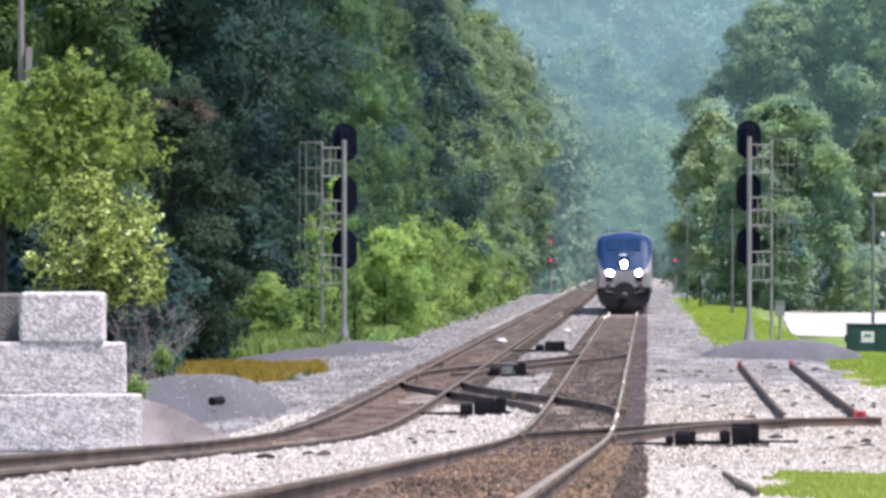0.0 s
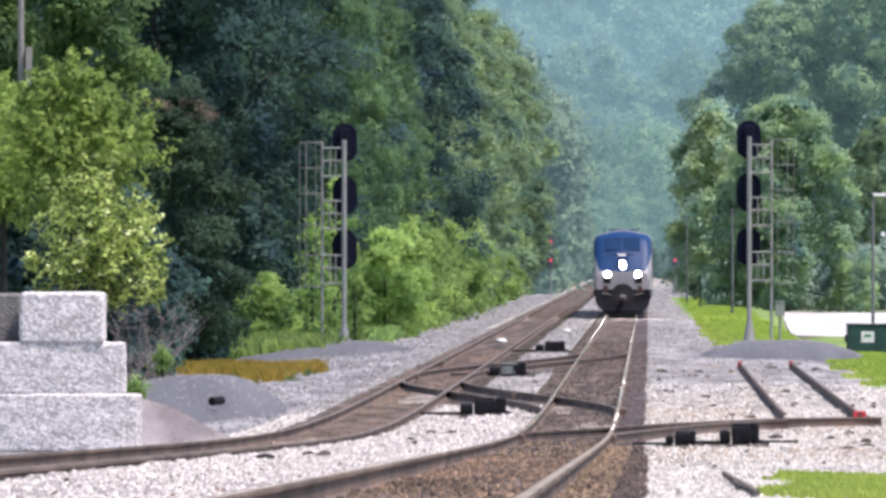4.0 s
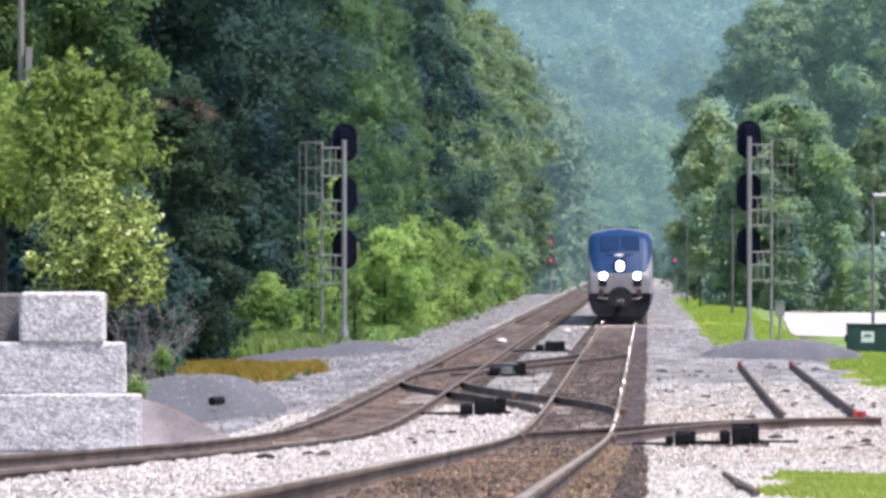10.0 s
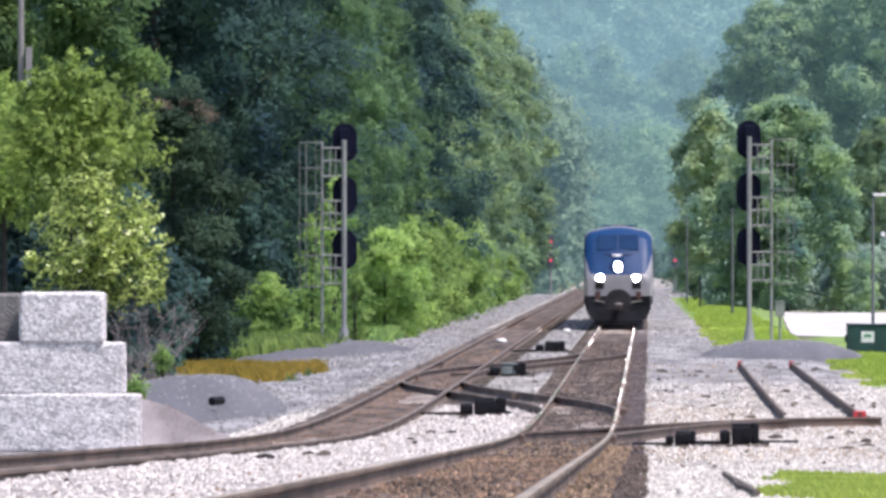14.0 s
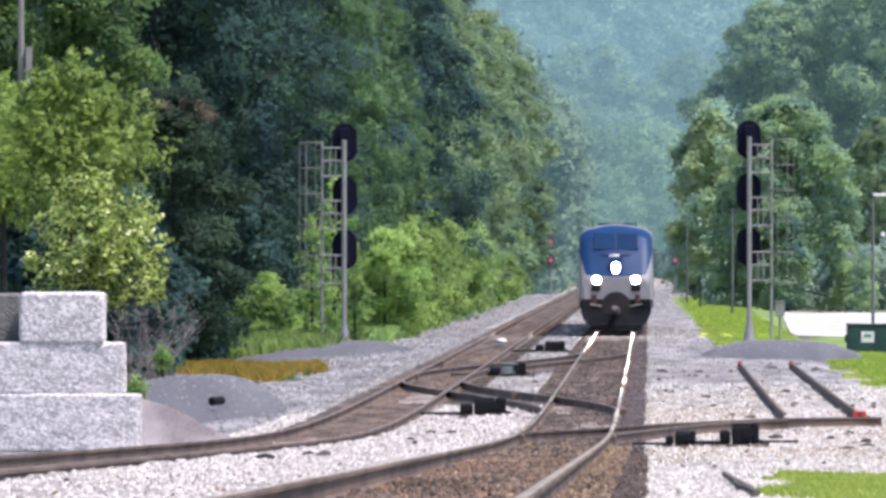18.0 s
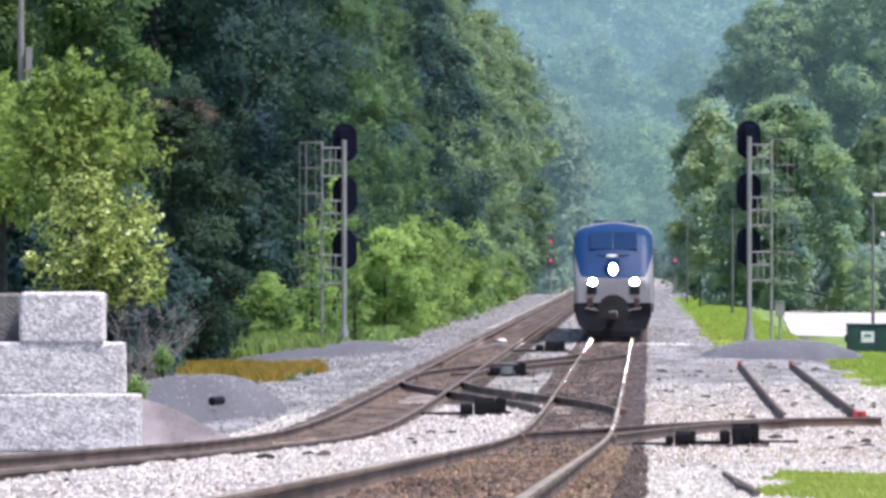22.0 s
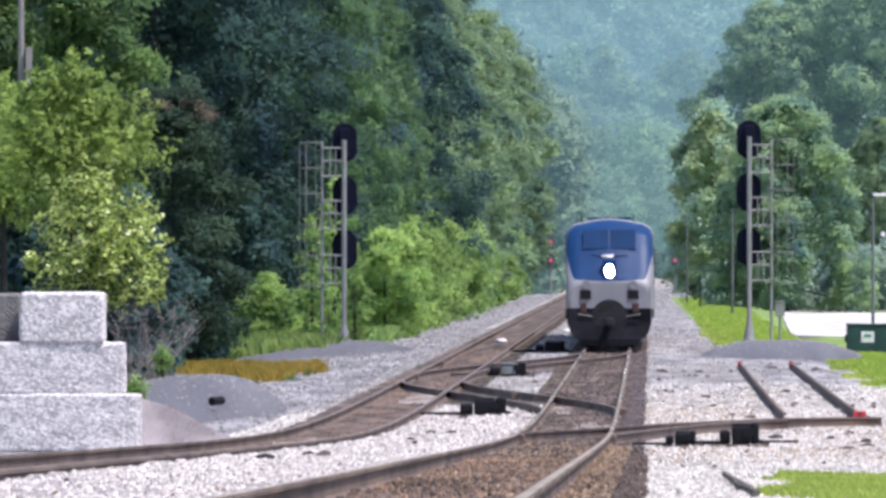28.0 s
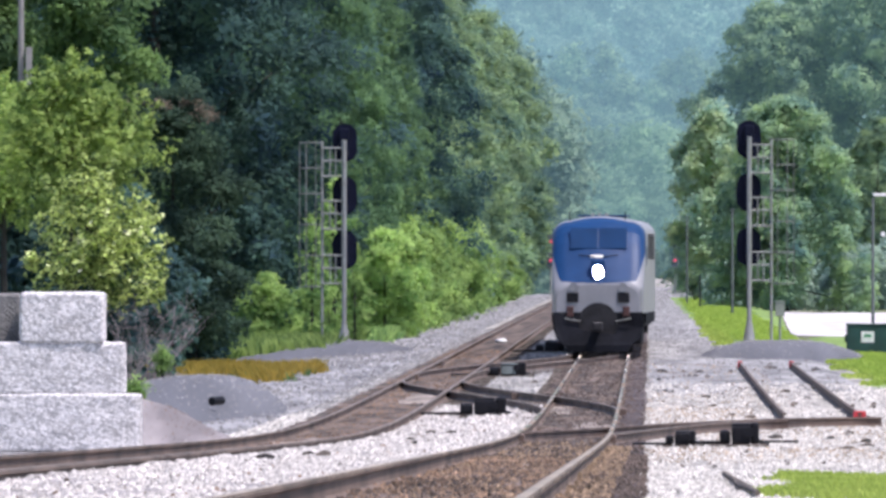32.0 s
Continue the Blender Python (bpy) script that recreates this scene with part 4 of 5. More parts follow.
# ---- distance ----
def hill_z(x, y):
    return 6 + (y - 3600) * 0.058 + 0.06 * x + 2.5 * noise.noise((x * 0.06, y * 0.008, 5))


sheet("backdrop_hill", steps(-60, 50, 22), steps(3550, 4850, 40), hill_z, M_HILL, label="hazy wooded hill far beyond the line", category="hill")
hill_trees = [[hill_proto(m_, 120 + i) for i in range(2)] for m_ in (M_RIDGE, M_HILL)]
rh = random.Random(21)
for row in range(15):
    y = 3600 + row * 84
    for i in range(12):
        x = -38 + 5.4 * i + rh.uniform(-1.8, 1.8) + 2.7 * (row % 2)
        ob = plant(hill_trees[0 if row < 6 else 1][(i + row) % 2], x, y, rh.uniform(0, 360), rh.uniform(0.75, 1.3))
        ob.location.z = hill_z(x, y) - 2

for t in PROTOS:
    if t.name not in PLANTED:
        for o in (*t.children, t):
            bpy.data.objects.remove(o)

# ---- signals ----
def signal_mast(x, y, base_z, mirror, label):
    s = empty("signal_mast", pose(x, y, base_z), label, "railway signal", "signals beside the line")
    g = -mirror    # the ladder stands away from the track
    H = 7.3
    tubepart("mast", (0, 0, 0), (0, 0, H), 0.085, M_GALV, s, seg=12)
    bm = bmesh.new()
    tube(bm, (0, 0, 0), (0, 0, 0.8), 0.24, 0.09, 12)
    part("mast_foot", bm, M_GALV, s)
    ladder = empty_part("ladder", s)
    tubepart("stile", (0.78 * g, 0.1, -0.1), (0.78 * g, 0.1, H - 0.05), 0.05, M_GALV, ladder, seg=8)
    tubepart("stile", (0.78 * g, 0.5, -0.1), (0.78 * g, 0.5, H - 0.05), 0.035, M_GALV, ladder, seg=8)
    for k in range(22):
        z = 0.3 + k * 0.32
        tubepart("rung", (0.78 * g, 0.1, z), (0.78 * g, 0.5, z), 0.015, M_GALV, ladder, seg=6)
    cage = empty_part("safety_cage", s)
    for z in (2.1, 3.2, 4.3, 5.4, 6.3, 7.2):
        pts = [(0.78, 0.05), (1.0, -0.2), (1.35, -0.2), (1.58, 0.05), (1.58, 0.55), (1.35, 0.8), (1.0, 0.8), (0.78, 0.55)]
        bm = bmesh.new()
        for p, q in zip(pts, pts[1:]):
            tube(bm, (p[0] * g, p[1], z), (q[0] * g, q[1], z), 0.022, None, 6)
        part("hoop", bm, M_CAGE, cage)
    for px, py in ((1.0, -0.2), (1.35, -0.2), (1.58, 0.05), (1.58, 0.55), (1.35, 0.8)):
        tubepart("cage_bar", (px * g, py, 2.1), (px * g, py, 7.2), 0.014, M_CAGE, cage, seg=6)
    for hz in (7.25, 5.38, 3.45):
        head = empty_part("signal_head", s)
        bm = bmesh.new()
        out = []
        for k in range(28):
            a = 2 * math.pi * k / 28
            out.append((0.44 * math.cos(a), 0.26 * (1 if math.sin(a) > 0 else -1) + 0.42 * math.sin(a)))
        f = [bm.verts.new((px - 0.02 * g, 0.32, hz - 0.05 + pz)) for px, pz in out]
        b = [bm.verts.new((px - 0.02 * g, 0.36, hz - 0.05 + pz)) for px, pz in out]
        bm.faces.new(f), bm.faces.new(b[::-1])
        for k in range(28):
            bm.faces.new((f[k], f[(k + 1) % 28], b[(k + 1) % 28], b[k]))
        part("background_plate", bm, M_HEAD, head, "matt black oval background plate")
        boxpart("lamp_case", (0.34, 0.24, 1.0), (0, 0.2, hz - 0.05), M_HEAD, head, 0.04, "black lamp housing")
        plat = empty_part("platform", s)
        z0 = hz - 1.24
        for z in (z0, z0 + 0.55, z0 + 1.0):
            tubepart("platform_rail", (0, 0.0, z), (0.78 * g, 0.0, z), 0.032, M_GALV, plat, seg=6)
        boxpart("platform_grating", (0.78, 0.4, 0.05), (0.39 * g, 0.2, z0), M_GALV, plat)
        for k in (0.3, 0.5):
            tubepart("platform_post", (k * g, 0.0, z0), (k * g, 0.0, z0 + 1.0), 0.025, M_GALV, plat, seg=6)
    return s


def empty_part(name, parent):
    ob = new(name)
    ob.parent = parent
    return ob


signal_mast(-10.78, 720, ground_z(-10.78, 720) + 0.32, -1 * -1, "grey steel three-head signal mast with ladder cage, seen from behind")
signal_mast(3.56, 720, ground_z(3.56, 720) + 0.32, -1, "grey steel three-head signal mast with ladder cage, seen from behind")


def far_signal(x, y, label):
    s = empty("far_signal", pose(x, y, ground_z(x, y)), label, "railway signal", "far signals")
    tubepart("mast", (0, 0, 0), (0, 0, 4.8), 0.09, M_GALV, s)
    for z in (4.4, 2.9):
        h = boxpart("signal_head", (0.6, 0.1, 1.15), (0, -0.1, z), M_HEADFAR, s, 0.04)
        tubepart("red_lens", (0, -0.17, z), (0, -0.22, z), 0.14, M_REDLIGHT, h, label="glowing red lens")
    return s


far_signal(-7.9, 1640, "far black two-head signal showing red")
far_signal(2.15, 1640, "far black two-head signal showing red")


# ---- switch machines, bin, blocks, pole ----
def switch_machine(x, y, w, label, turn=0, tall=1.0, lid=None):
    m = empty("switch_machine", pose(x, y, rise(y) - 0.17, 0, 0, turn), label, "switch machine", "switch machines")
    boxpart("mounting_board", (w * 1.6, 1.3, 0.08), (0, 0, -0.02), M_TIE, m)
    g = boxpart("gear_case", (w * 0.50, 0.9, 0.30), (0.10 * w, 0, 0.17), M_BLACK, m, 0.04)
    boxpart("gear_lid", (w * 0.46, 0.8, 0.05), (0.10 * w, 0, 0.34), lid or M_BLACK, g, 0.02)
    if lid:
        boxpart("cover_plate", (w * 0.40, 0.012, 0.22), (0.08 * w, -0.456, 0.17), lid, g, label="pale grey cover plate")
    boxpart("motor_case", (w * 0.30, 0.7, 0.24), (-0.32 * w, 0, 0.14), M_BLACK, m, 0.07)
    boxpart("circuit_box", (w * 0.24, 0.5, 0.36), (0.46 * w, 0.2, 0.20), M_BLACK, m, 0.05)
    tubepart("crank_cover", (0.3 * w, -0.5, 0.22), (0.3 * w, -0.3, 0.22), 0.09, M_BLACK, m, seg=12)
    tubepart("throw_rod", (-0.3 * w, 0.1, 0.05), (-w * 1.6, 0.1, 0.05), 0.03, M_BLACK, m)
    tubepart("detector_rod", (-0.3 * w, -0.25, 0.06), (-w * 1.5, -0.25, 0.06), 0.02, M_BLACK, m)
    tubepart("conduit", (0.5 * w, 0.3, 0.1), (0.8 * w, 0.9, 0.0), 0.04, M_BLACK, m, seg=8)
    m.scale = (1, 1, tall)
    return m


MACH = "black electric switch machine on timbers beside the points"
bm = bmesh.new()
bmesh.ops.create_icosphere(bm, subdivisions=2, radius=0.16)
for v in bm.verts:
    v.co = Vector((v.co.x * 1.5, v.co.y, v.co.z * 0.6)) * (1 + 0.3 * noise.noise(v.co * 9))
rag = part("white_bag", bm, M_WHITE, None, "", True)
rag.location = (-5.5, 762, rise(762) - 0.10)
tagged(rag, "crumpled white bag lying between the rails", "bag", "litter")
rag = copy_thing(rag, pose(-3.45, 857, rise(857) - 0.08, 0, 0, 60))
tagged(rag, "crumpled white bag lying on the ballast between the tracks")
lampost = empty("street_lamp", pose(11.35, 1030, ground_z(11.35, 1030)), "grey street lamp with a pale arm before the trees", "street lamp")
tubepart("post", (0, 0, 0), (0, 0, 6.4), 0.09, M_SLIM, lampost, 0.07)
boxpart("arm", (0.9, 0.12, 0.14), (0.45, 0, 6.55), M_WHITE, lampost, 0.03, "pale lamp arm")
boxpart("meter_box", (0.2, 0.16, 0.22), (0.5, -0.1, 4.55), M_WHITE, lampost, 0.02, "white meter box")
switch_machine(-3.45, 418, 0.9, MACH)
switch_machine(-3.9, 556, 0.95, "black electric switch machine with a pale grey cover", 0, 1.0, M_LID)
switch_machine(-3.4, 692, 0.95, MACH)
switch_machine(1.40, 322, 0.60, MACH, 0, 0.95)
switch_machine(0.48, 321, 0.46, MACH, 0, 0.62)
rod = tubepart("loose_rod", (1.75, 333, rise(333) - 0.15), (2.45, 333.4, rise(333) - 0.15), 0.02, M_BLACK, None)
tagged(rod, "thin black steel rod lying on the ballast", "rod")
for nm, pts, wd in (("scrap_timber", ((0.70, 188), (0.725, 166), (0.765, 143)), 0.028), ("scrap_timber", ((0.71, 168), (0.69, 159), (0.74, 152)), 0.020)):
    bm = bmesh.new()
    for (xa, ya), (xb, yb) in zip(pts, pts[1:]):
        tube(bm, (xa, ya, rise(ya) - 0.15), (xb, yb, rise(yb) - 0.15), wd, wd * 0.8, 7)
    tagged(part(nm, bm, M_TIE), "dark rotten timber scrap lying on the ballast", "timber", "timber scraps")

bin_ = empty("waste_container", pose(8.1, 704, ground_z(8.1, 704)), "dark green steel waste container with a white label", "container")
boxpart("body", (2.5, 1.6, 1.06), (0, 0, 0.53), M_BIN, bin_, 0.03)
boxpart("lid", (2.56, 1.66, 0.06), (0, 0, 1.09), M_BIN, bin_, 0.02)
boxpart("label_plate", (0.44, 0.012, 0.38), (-0.53, -0.805, 0.66), M_WHITE, bin_, label="white square label")
boxpart("label_mark", (0.26, 0.006, 0.10), (-0.53, -0.814, 0.70), M_GRASSPAINT, bin_, label="green bar on the label")
boxpart("lift_pocket", (0.08, 0.5, 0.25), (-1.28, 0, 0.6), M_BIN, bin_, 0.02)


def rough_block(w, d, h, seed):
    bm = bmesh.new()
    bmesh.ops.create_cube(bm, size=1.0)
    bmesh.ops.subdivide_edges(bm, edges=bm.edges[:], cuts=31, use_grid_fill=True)
    for v in bm.verts:
        # rounded, chipped edges on a broken stone face
        p = Vector((v.co.x * w, v.co.y * d, v.co.z * h))
        lim = Vector([max(-(e / 2 - 0.045), min(e / 2 - 0.045, c)) for c, e in zip(p, (w, d, h))])
        way = p - lim
        p = lim + way.normalized() * min(way.length, 0.045) if way.length > 1e-6 else p
        q = p * 4 + Vector((seed * 9.1, 0, 0))
        side = way.normalized() if way.length > 1e-6 else Vector((0, 0, 0))
        v.co = p + side * (0.012 * noise.noise(q) + 0.005 * noise.noise(q * 3.1) + 0.005 * noise.noise(q * 8.3))
    return bm


BLK = "rough pale concrete block stacked in a retaining wall"
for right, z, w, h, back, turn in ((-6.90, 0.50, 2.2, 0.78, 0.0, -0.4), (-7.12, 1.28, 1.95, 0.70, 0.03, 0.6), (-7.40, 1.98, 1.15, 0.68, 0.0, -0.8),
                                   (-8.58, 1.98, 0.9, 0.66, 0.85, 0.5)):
    # The set-back block gets its recess shade from the darker material.
    b = part("concrete_block", rough_block(w, 0.8, h + 0.012, right), M_CONCRETE if back < 0.5 else M_CONCRETE_SHADE)
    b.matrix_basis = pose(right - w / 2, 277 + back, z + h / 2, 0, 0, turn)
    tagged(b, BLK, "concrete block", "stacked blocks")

pole = empty("utility_pole", pose(-19.75, 640, ground_z(-19.75, 640)), "weathered wooden utility pole with a grey conduit box", "utility pole", "utility poles")
tubepart("post", (0, 0, 0), (0, 0, 17), 0.11, M_POLE, pole, 0.09)
boxpart("conduit_box", (0.20, 0.16, 1.25), (0.25, -0.15, 9.6), M_POLE, pole, 0.02)
for px, py, top in ((2.5, 1330, 6.0), (4.5, 1095, 5.9), (3.1, 1230, 2.2)):
    q = empty("utility_pole", pose(px, py, ground_z(px, py)), "slim grey wooden pole on the grass verge", "utility pole", "utility poles")
    tubepart("post", (0, 0, 0), (0, 0, top), 0.08, M_SLIM, q, 0.06)
pipe = tubepart("drain_pipe", (-8.98, 418, 0.15), (-8.78, 418.3, 0.17), 0.09, M_BLACK, None, seg=14)
tagged(pipe, "short black drain pipe end in the grit heap", "pipe")
guy = empty("guy_marker", pose(4.55, 1560, ground_z(4.55, 1560)), "leaning yellow guy wire marker beside the grass verge", "guy marker")
tubepart("sleeve", (0, 0, 0), (0.55, 0, 1.9), 0.10, M_YELLOWPAINT, guy, 0.10)
tubepart("wire", (0.55, 0, 1.9), (1.6, 0, 5.6), 0.02, M_SLIM, guy, 0.02, 6)
cab = empty("relay_cabinet", pose(4.85, 752, ground_z(4.85, 752)), "small grey relay cabinet on a post", "cabinet")
tubepart("post", (0, 0, 0), (0, 0, 1.2), 0.05, M_GALV, cab)
boxpart("case", (0.34, 0.3, 0.52), (0, 0, 1.42), M_GALV, cab, 0.02)
boxpart("roof", (0.40, 0.36, 0.04), (0, 0, 1.70), M_GALV, cab, 0.01)


# ---- the train ----
def loft(rings, bms, g=None):
    """Faces between rings of points. Where g is given, each face is cut along g = 0: the part above goes to the second mesh."""
    def cut(poly, sign):
        out = []
        for p, q in zip(poly, poly[1:] + poly[:1]):
            gp, gq = g(p) * sign, g(q) * sign
            if gp >= 0:
                out.append(p)
            if gp * gq < 0:
                out.append(p.lerp(q, gp / (gp - gq)))
        return out
    for i in range(len(rings) - 1):
        for k in range(len(rings[0]) - 1):
            quad = [Vector(rings[i][k]), Vector(rings[i][k + 1]), Vector(rings[i + 1][k + 1]), Vector(rings[i + 1][k])]
            for b, poly in ((bms[0], quad if g is None else cut(quad, -1)), (bms[-1], [] if g is None else cut(quad, 1))):
                if len(poly) > 2:
                    b.faces.new([b.verts.new(p) for p in poly])
    for b in bms:
        bmesh.ops.remove_doubles(b, verts=b.verts[:], dist=0.002)
        bmesh.ops.dissolve_degenerate(b, edges=b.edges[:], dist=0.001)
        bmesh.ops.recalc_face_normals(b, faces=b.faces[:])


def mask_edge(p):
    """Above zero on the blue cab mask: a shallow curve across the nose that sweeps up at its corners."""
    return min(p.z - 2.25 - 0.04 * p.x * p.x - 3.4 * max(0.0, abs(p.x) - 1.22), (2.1 - p.y) * 2.0)


def ring(y, hw, z0, top, flat=0.62, crown=0.22, n=28):
    """An open section: up one side, over the roof and down the other."""
    shoulder = top - crown
    pts = []
    sh = max(z0 + 0.05, shoulder - 0.35)
    side = [z0 + (sh - z0) * j / 17 for j in range(18)]
    left = [(-hw, z) for z in side]
    arc = []
    for j in range(1, 8):
        a = math.pi / 2 * j / 8
        arc.append((-hw + (1 - math.cos(a)) * hw * (1 - flat), sh + (shoulder + crown * 0.45 - sh) * math.sin(a)))
    mid = [(-hw * flat * q, top - crown * 0.55 * q * q) for q in (1.0, 0.75, 0.5, 0.25, 0.0)]
    half = left + arc + mid
    pts = half + [(-x, z) for x, z in reversed(half[:-1])]
    return [(x, y, z) for x, z in pts]


def bogie(parent, y, gauge_half=0.75):
    b = boxpart("truck", (2.2, 2.9, 0.42), (0, y, 0.62), M_UNDER, parent, 0.06)
    for dy in (-1.35, 1.35):
        for sx in (-1, 1):
            bm = bmesh.new()
            tube(bm, (sx * (gauge_half - 0.07), y + dy, 0.5), (sx * (gauge_half + 0.07), y + dy, 0.5), 0.5, None, 22)
            part("wheel", bm, M_UNDER, b)
    return b


def disc(r, y, tall=1.0, n=24):
    bm = bmesh.new()
    bm.faces.new([bm.verts.new((r * math.cos(2 * math.pi * k / n), y, tall * r * math.sin(2 * math.pi * k / n))) for k in range(n)])
    return bm


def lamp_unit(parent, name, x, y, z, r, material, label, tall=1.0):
    """A lamp in its can: a glowing lens that can turn, its added painted back standing for the unlit lamp."""
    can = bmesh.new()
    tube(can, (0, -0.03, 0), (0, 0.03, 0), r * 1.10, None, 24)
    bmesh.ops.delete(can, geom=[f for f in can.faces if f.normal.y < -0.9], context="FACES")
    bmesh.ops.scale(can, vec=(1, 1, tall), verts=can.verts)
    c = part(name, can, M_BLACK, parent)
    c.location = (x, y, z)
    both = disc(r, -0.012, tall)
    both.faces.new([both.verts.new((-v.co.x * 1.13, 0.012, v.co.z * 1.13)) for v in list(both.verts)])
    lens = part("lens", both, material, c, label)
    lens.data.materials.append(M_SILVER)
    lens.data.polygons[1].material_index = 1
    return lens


def locomotive():
    t = empty("locomotive", Matrix.Identity(4), "blue and silver-grey passenger diesel locomotive with its headlight lit", "locomotive", "train")
    body, mask = bmesh.new(), bmesh.new()
    prof = [(0.0, 1.30, 2.22), (0.04, 1.37, 2.33), (0.15, 1.42, 2.49), (0.35, 1.445, 2.79), (0.60, 1.455, 3.15), (0.95, 1.46, 3.64), (1.25, 1.46, 3.98),
            (1.55, 1.465, 4.18), (1.9, 1.47, 4.29), (2.5, 1.48, 4.35), (4, 1.49, 4.37), (20.6, 1.49, 4.37), (20.9, 1.42, 4.25)]
    py = [q[0] for q in prof]
    ycut = sorted(set(py + [0.02, 0.08, 0.11] + steps(0.15, 1.6, 24) + [1.75, 2.05, 2.2, 2.35]))
    rings = [ring(y, float(np.interp(y, py, [q[1] for q in prof])), 1.32, float(np.interp(y, py, [q[2] for q in prof])), 0.62,
                  min(0.24, 0.055 * float(np.interp(y, py, [q[2] for q in prof])))) for y in ycut]
    loft(rings, [body, mask], mask_edge)
    nose = bmesh.new()
    nose.faces.new([nose.verts.new(p) for p in rings[0]])
    part("nose_panel", nose, M_SILVER, t, "flat silver-grey nose panel")
    part("body", body, M_SILVER, t, "silver-grey painted body shell", True)
    part("cab_mask", mask, M_BLUE, t, "glossy blue cab front and roof", True)
    for sx in (-1, 1):
        bm = bmesh.new()
        m = Matrix.Translation((sx * 0.46, 0.962, 3.66)) @ Matrix.Rotation(math.radians(-35.5), 4, "X")
        box(bm, 0, 0, 0, 0.86, 0.024, 0.80, 0.008, m)
        part("windshield", bm, M_GLASS, t, "dark cab windshield pane")
        tubepart("wiper", (sx * 0.10, 0.52, 3.08), (sx * 0.62, 0.56, 3.14), 0.014, M_UNDER, t, seg=6)
        boxpart("step_box", (0.37, 0.10, 0.30), (sx * 0.80, 0.0, 1.80), M_BLACK, t, 0.02, "black recessed box")
        boxpart("hose_box", (0.22, 0.16, 0.32), (sx * 0.88, 0.0, 1.36), M_HOSE, t, 0.03, "rusty brown hose bracket")
        tubepart("grab_iron", (sx * 0.55, -0.14, 1.06), (sx * 1.05, -0.14, 1.15), 0.022, M_CAGE, t, seg=6)
        tubepart("corner_rail", (sx * 1.36, 0.02, 1.40), (sx * 1.36, 0.02, 2.1), 0.018, M_GALV, t, seg=6)
    case = boxpart("headlight_case", (0.46, 0.20, 0.76), (0, 0.17, 2.60), M_BLUE, t, 0.05)
    lamp_unit(case, "headlight", 0, 0.035, 2.60, 0.13, M_LAMP, "brilliant white lit lens", 1.5)
    bm = bmesh.new()
    box(bm, 0, 0, 0, 0.42, 0.03, 0.10, 0.01, Matrix.Translation((-0.06, 0.552, 3.09)) @ Matrix.Rotation(math.radians(-35.5), 4, "X"))
    part("emblem", bm, M_WHITE, t, "plain pale emblem bar under the windshield")
    bm = bmesh.new()
    tube(bm, (0, -0.12, 1.02), (0, 0.5, 1.02), 0.62, None, 24)
    part("coupler_pocket", bm, M_UNDER, t, "dark rounded coupler pocket")
    tubepart("coupler", (0, -0.1, 0.88), (0, -0.65, 0.88), 0.13, M_UNDER, t)
    boxpart("coupler_knuckle", (0.34, 0.3, 0.30), (0, -0.72, 0.88), M_UNDER, t, 0.08)
    bm = bmesh.new()
    outline = [(-1.40, 1.34), (1.40, 1.34), (1.42, 0.85), (1.30, 0.50), (1.05, 0.30), (0.95, 0.10), (-0.95, 0.10), (-1.05, 0.30), (-1.30, 0.50), (-1.42, 0.85)]
    f = [bm.verts.new((x, -0.02 - (0.25 if z < 0.6 else 0.0), z)) for x, z in outline]
    b = [bm.verts.new((x, 0.5, z)) for x, z in outline]
    bm.faces.new(f[::-1])
    for k in range(len(f)):
        bm.faces.new((f[k], f[(k + 1) % len(f)], b[(k + 1) % len(f)], b[k]))
    part("pilot_sheet", bm, M_PILOT, t, "dark grimy pilot sheet and plough")
    boxpart("underframe", (2.7, 19.8, 0.45), (0, 10.7, 1.1), M_UNDER, t, 0.04)
    boxpart("fuel_tank", (2.5, 5.0, 0.7), (0, 10.4, 0.65), M_UNDER, t, 0.12)
    bogie(t, 4.0)
    bogie(t, 17.0)
    for y in (6, 9, 12.5, 16):
        boxpart("roof_hatch", (1.5, 2.0, 0.06), (0, y, 4.38), M_BLUE, t, 0.03)
    for k, hx in enumerate((-0.22, 0.0, 0.22)):
        tubepart("horn_bell", (hx, 3.0, 4.41), (hx, 2.6, 4.41), 0.03, M_GALV, t, 0.06)
    for hx in (-0.95, 0.8):
        tubepart("aerial", (hx, 3.2, 4.2), (hx, 3.2, 4.50), 0.02, M_BLACK, t, seg=6)
    for sx in (-1, 1):
        boxpart("cab_side_window", (0.02, 0.7, 0.6), (sx * 1.485, 2.6, 3.1), M_GLASS, t)
        for k in range(6):
            boxpart("side_vent", (0.02, 1.4, 0.8), (sx * 1.49, 5.5 + k * 2.3, 3.4), M_UNDER, t)
        boxpart("side_skirt", (0.04, 19.0, 0.35), (sx * 1.46, 10.8, 1.16), M_PILOT, t)
    return t


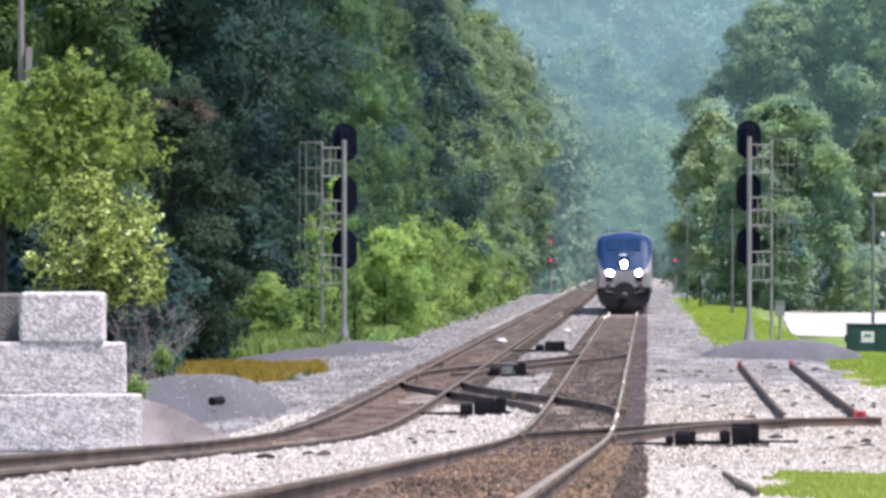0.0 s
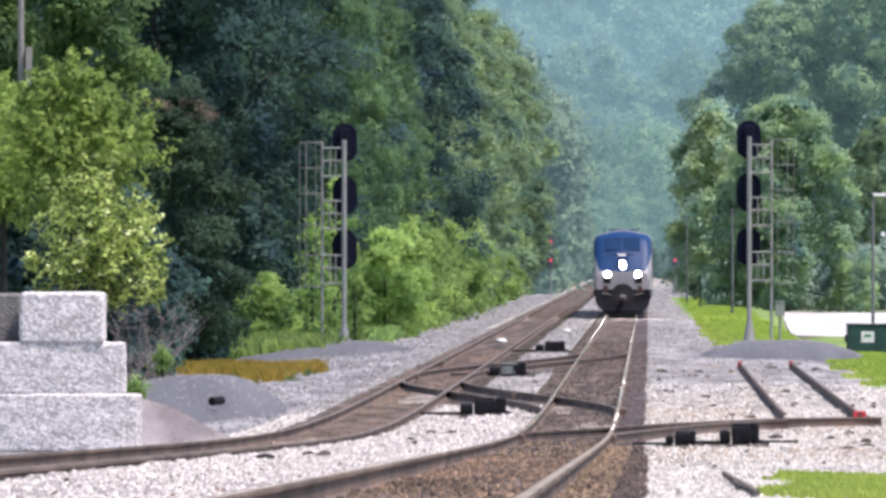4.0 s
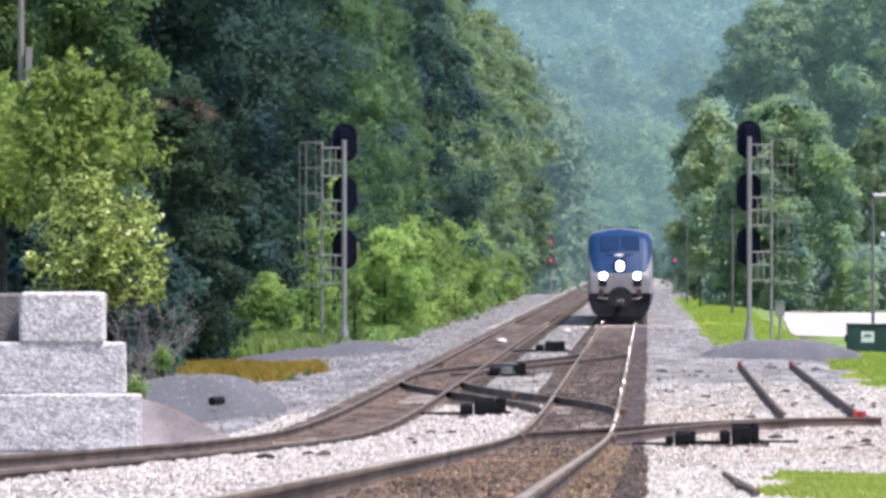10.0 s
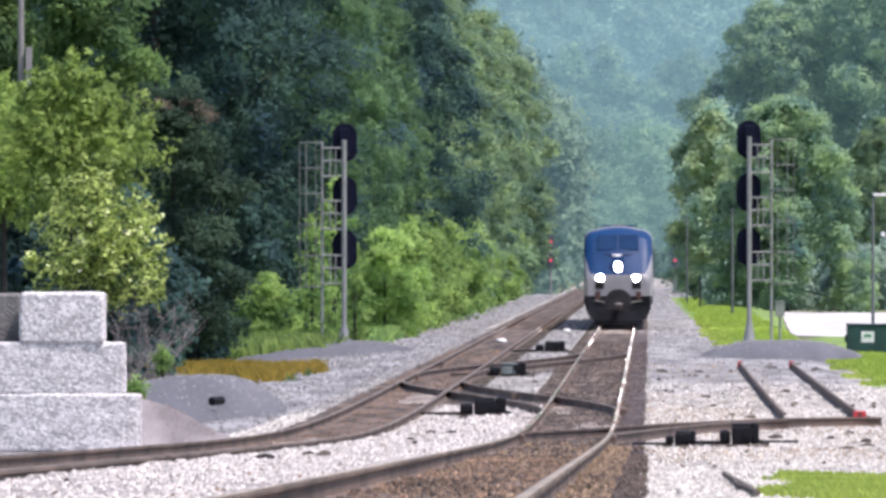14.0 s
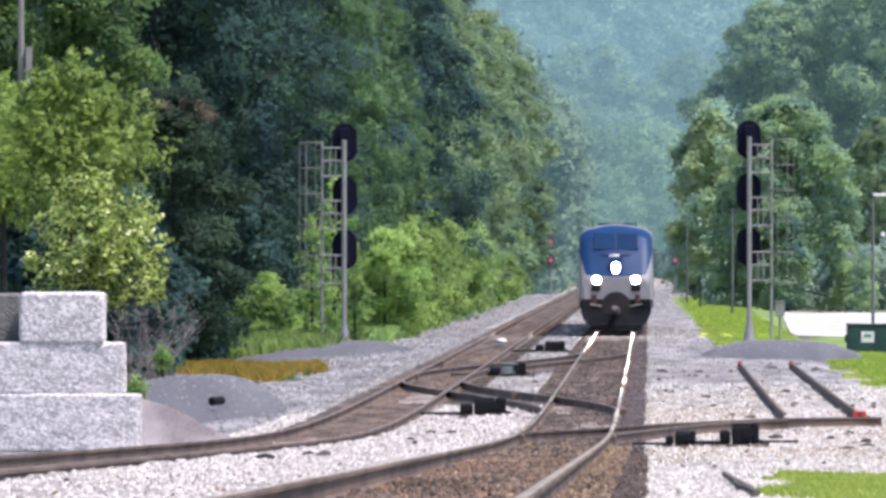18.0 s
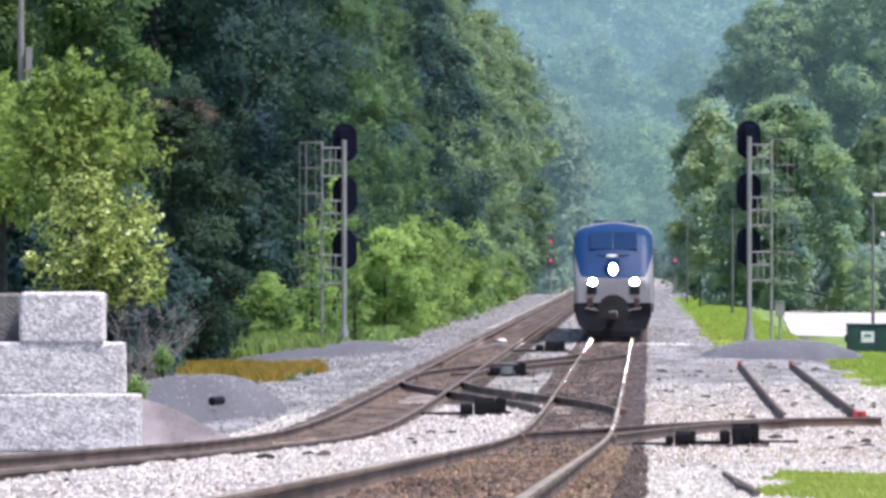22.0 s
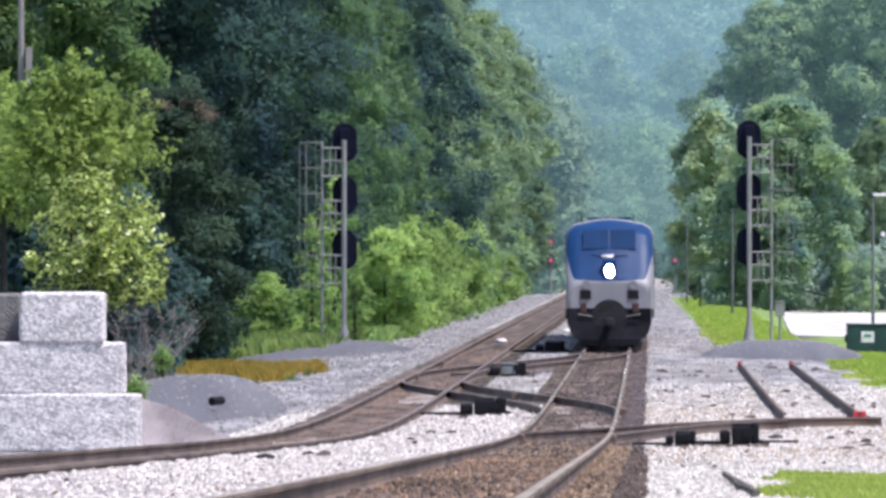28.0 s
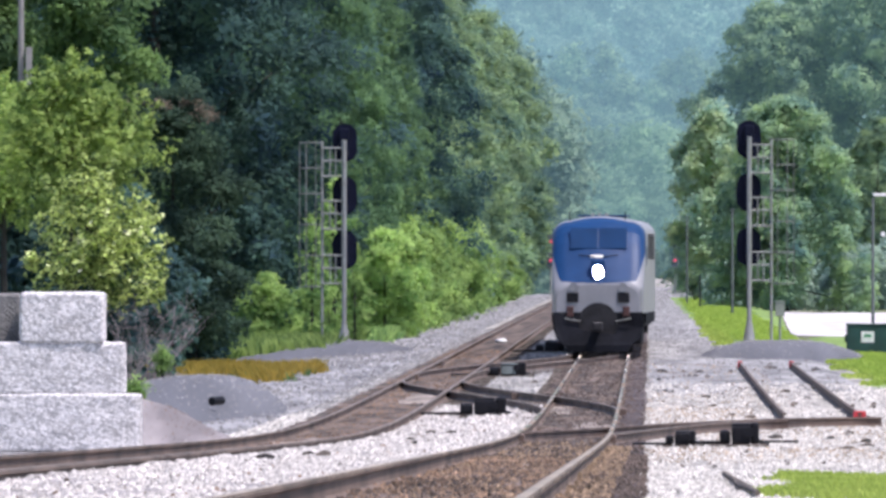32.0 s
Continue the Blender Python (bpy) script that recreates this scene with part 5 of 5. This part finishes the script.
def coach(label):
    t = empty("passenger_coach", Matrix.Identity(4), label, "passenger coach", "train")
    body = bmesh.new()
    rings = [ring(y, 1.52, 0.95, 4.2, 0.5, 0.35) for y in (0.0, 0.05, 25.7, 25.8)]
    loft(rings, [body])
    body.faces.new([body.verts.new(p) for p in rings[0]])
    body.faces.new([body.verts.new(p) for p in rings[-1]])
    part("body", body, M_SILVER, t, "fluted silver body shell", True)
    for sx in (-1, 1):
        boxpart("red_stripe", (0.012, 25.0, 0.14), (sx * 1.524, 12.9, 2.15), M_REDSTRIPE, t)
        boxpart("blue_stripe", (0.012, 25.0, 0.6), (sx * 1.522, 12.9, 2.75), M_BLUE, t)
        for k in range(10):
            boxpart("window", (0.02, 1.5, 0.62), (sx * 1.526, 3.0 + k * 2.2, 2.75), M_GLASS, t)
    boxpart("underframe", (2.6, 24.6, 0.5), (0, 12.9, 0.85), M_UNDER, t, 0.04)
    bogie(t, 3.2)
    bogie(t, 22.6)
    return t


loco = locomotive()
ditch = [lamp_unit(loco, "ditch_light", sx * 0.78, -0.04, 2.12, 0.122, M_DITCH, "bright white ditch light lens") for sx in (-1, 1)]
first_coach = coach("silver passenger coach with blue and red stripes behind the locomotive")
coaches = [first_coach] + [copy_thing(first_coach, Matrix.Identity(4)) for k in range(4)]


# ---- what moves ----
def train_x(y):
    return ease(y, *XO1) + 0.06


def front_at(t):
    keys = ((0, 1100), (6, 1006), (12, 911), (17, 834), (22, 760), (25, 719), (28, 684), (30, 661), (32, 639))
    for (a, p), (b, q) in zip(keys, keys[1:]):
        if t <= b:
            return p + (q - p) * (t - a) / (b - a)
    return keys[-1][1]


def car_pose(front, a, b):
    """A car whose trucks stand a and b metres behind its front."""
    y0, y1 = front + a, front + b
    x0, x1 = train_x(y0), train_x(y1)
    turn = -math.degrees(math.atan2(x1 - x0, y1 - y0))
    m = pose(x0, y0, rise(front + (a + b) / 2), 0, 0, turn)
    return m @ Matrix.Translation((0, -a, 0))


def motions():
    times = (0, 3, 6, 9, 12, 14.5, 17, 19.5, 22, 23.5, 25, 26.5, 28, 29, 30, 31, 32)
    walk(loco, [(t, car_pose(front_at(t), 4.0, 17.0)) for t in times])
    # Towards the end each lens turns its added back outward, standing for switch-off.
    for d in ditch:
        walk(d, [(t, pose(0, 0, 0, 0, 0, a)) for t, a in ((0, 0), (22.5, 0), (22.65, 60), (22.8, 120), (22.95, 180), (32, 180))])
    for k, c in enumerate(coaches):
        walk(c, [(t, car_pose(front_at(t) + 21.6 + k * 26.4, 3.2, 22.6)) for t in times])


motions()
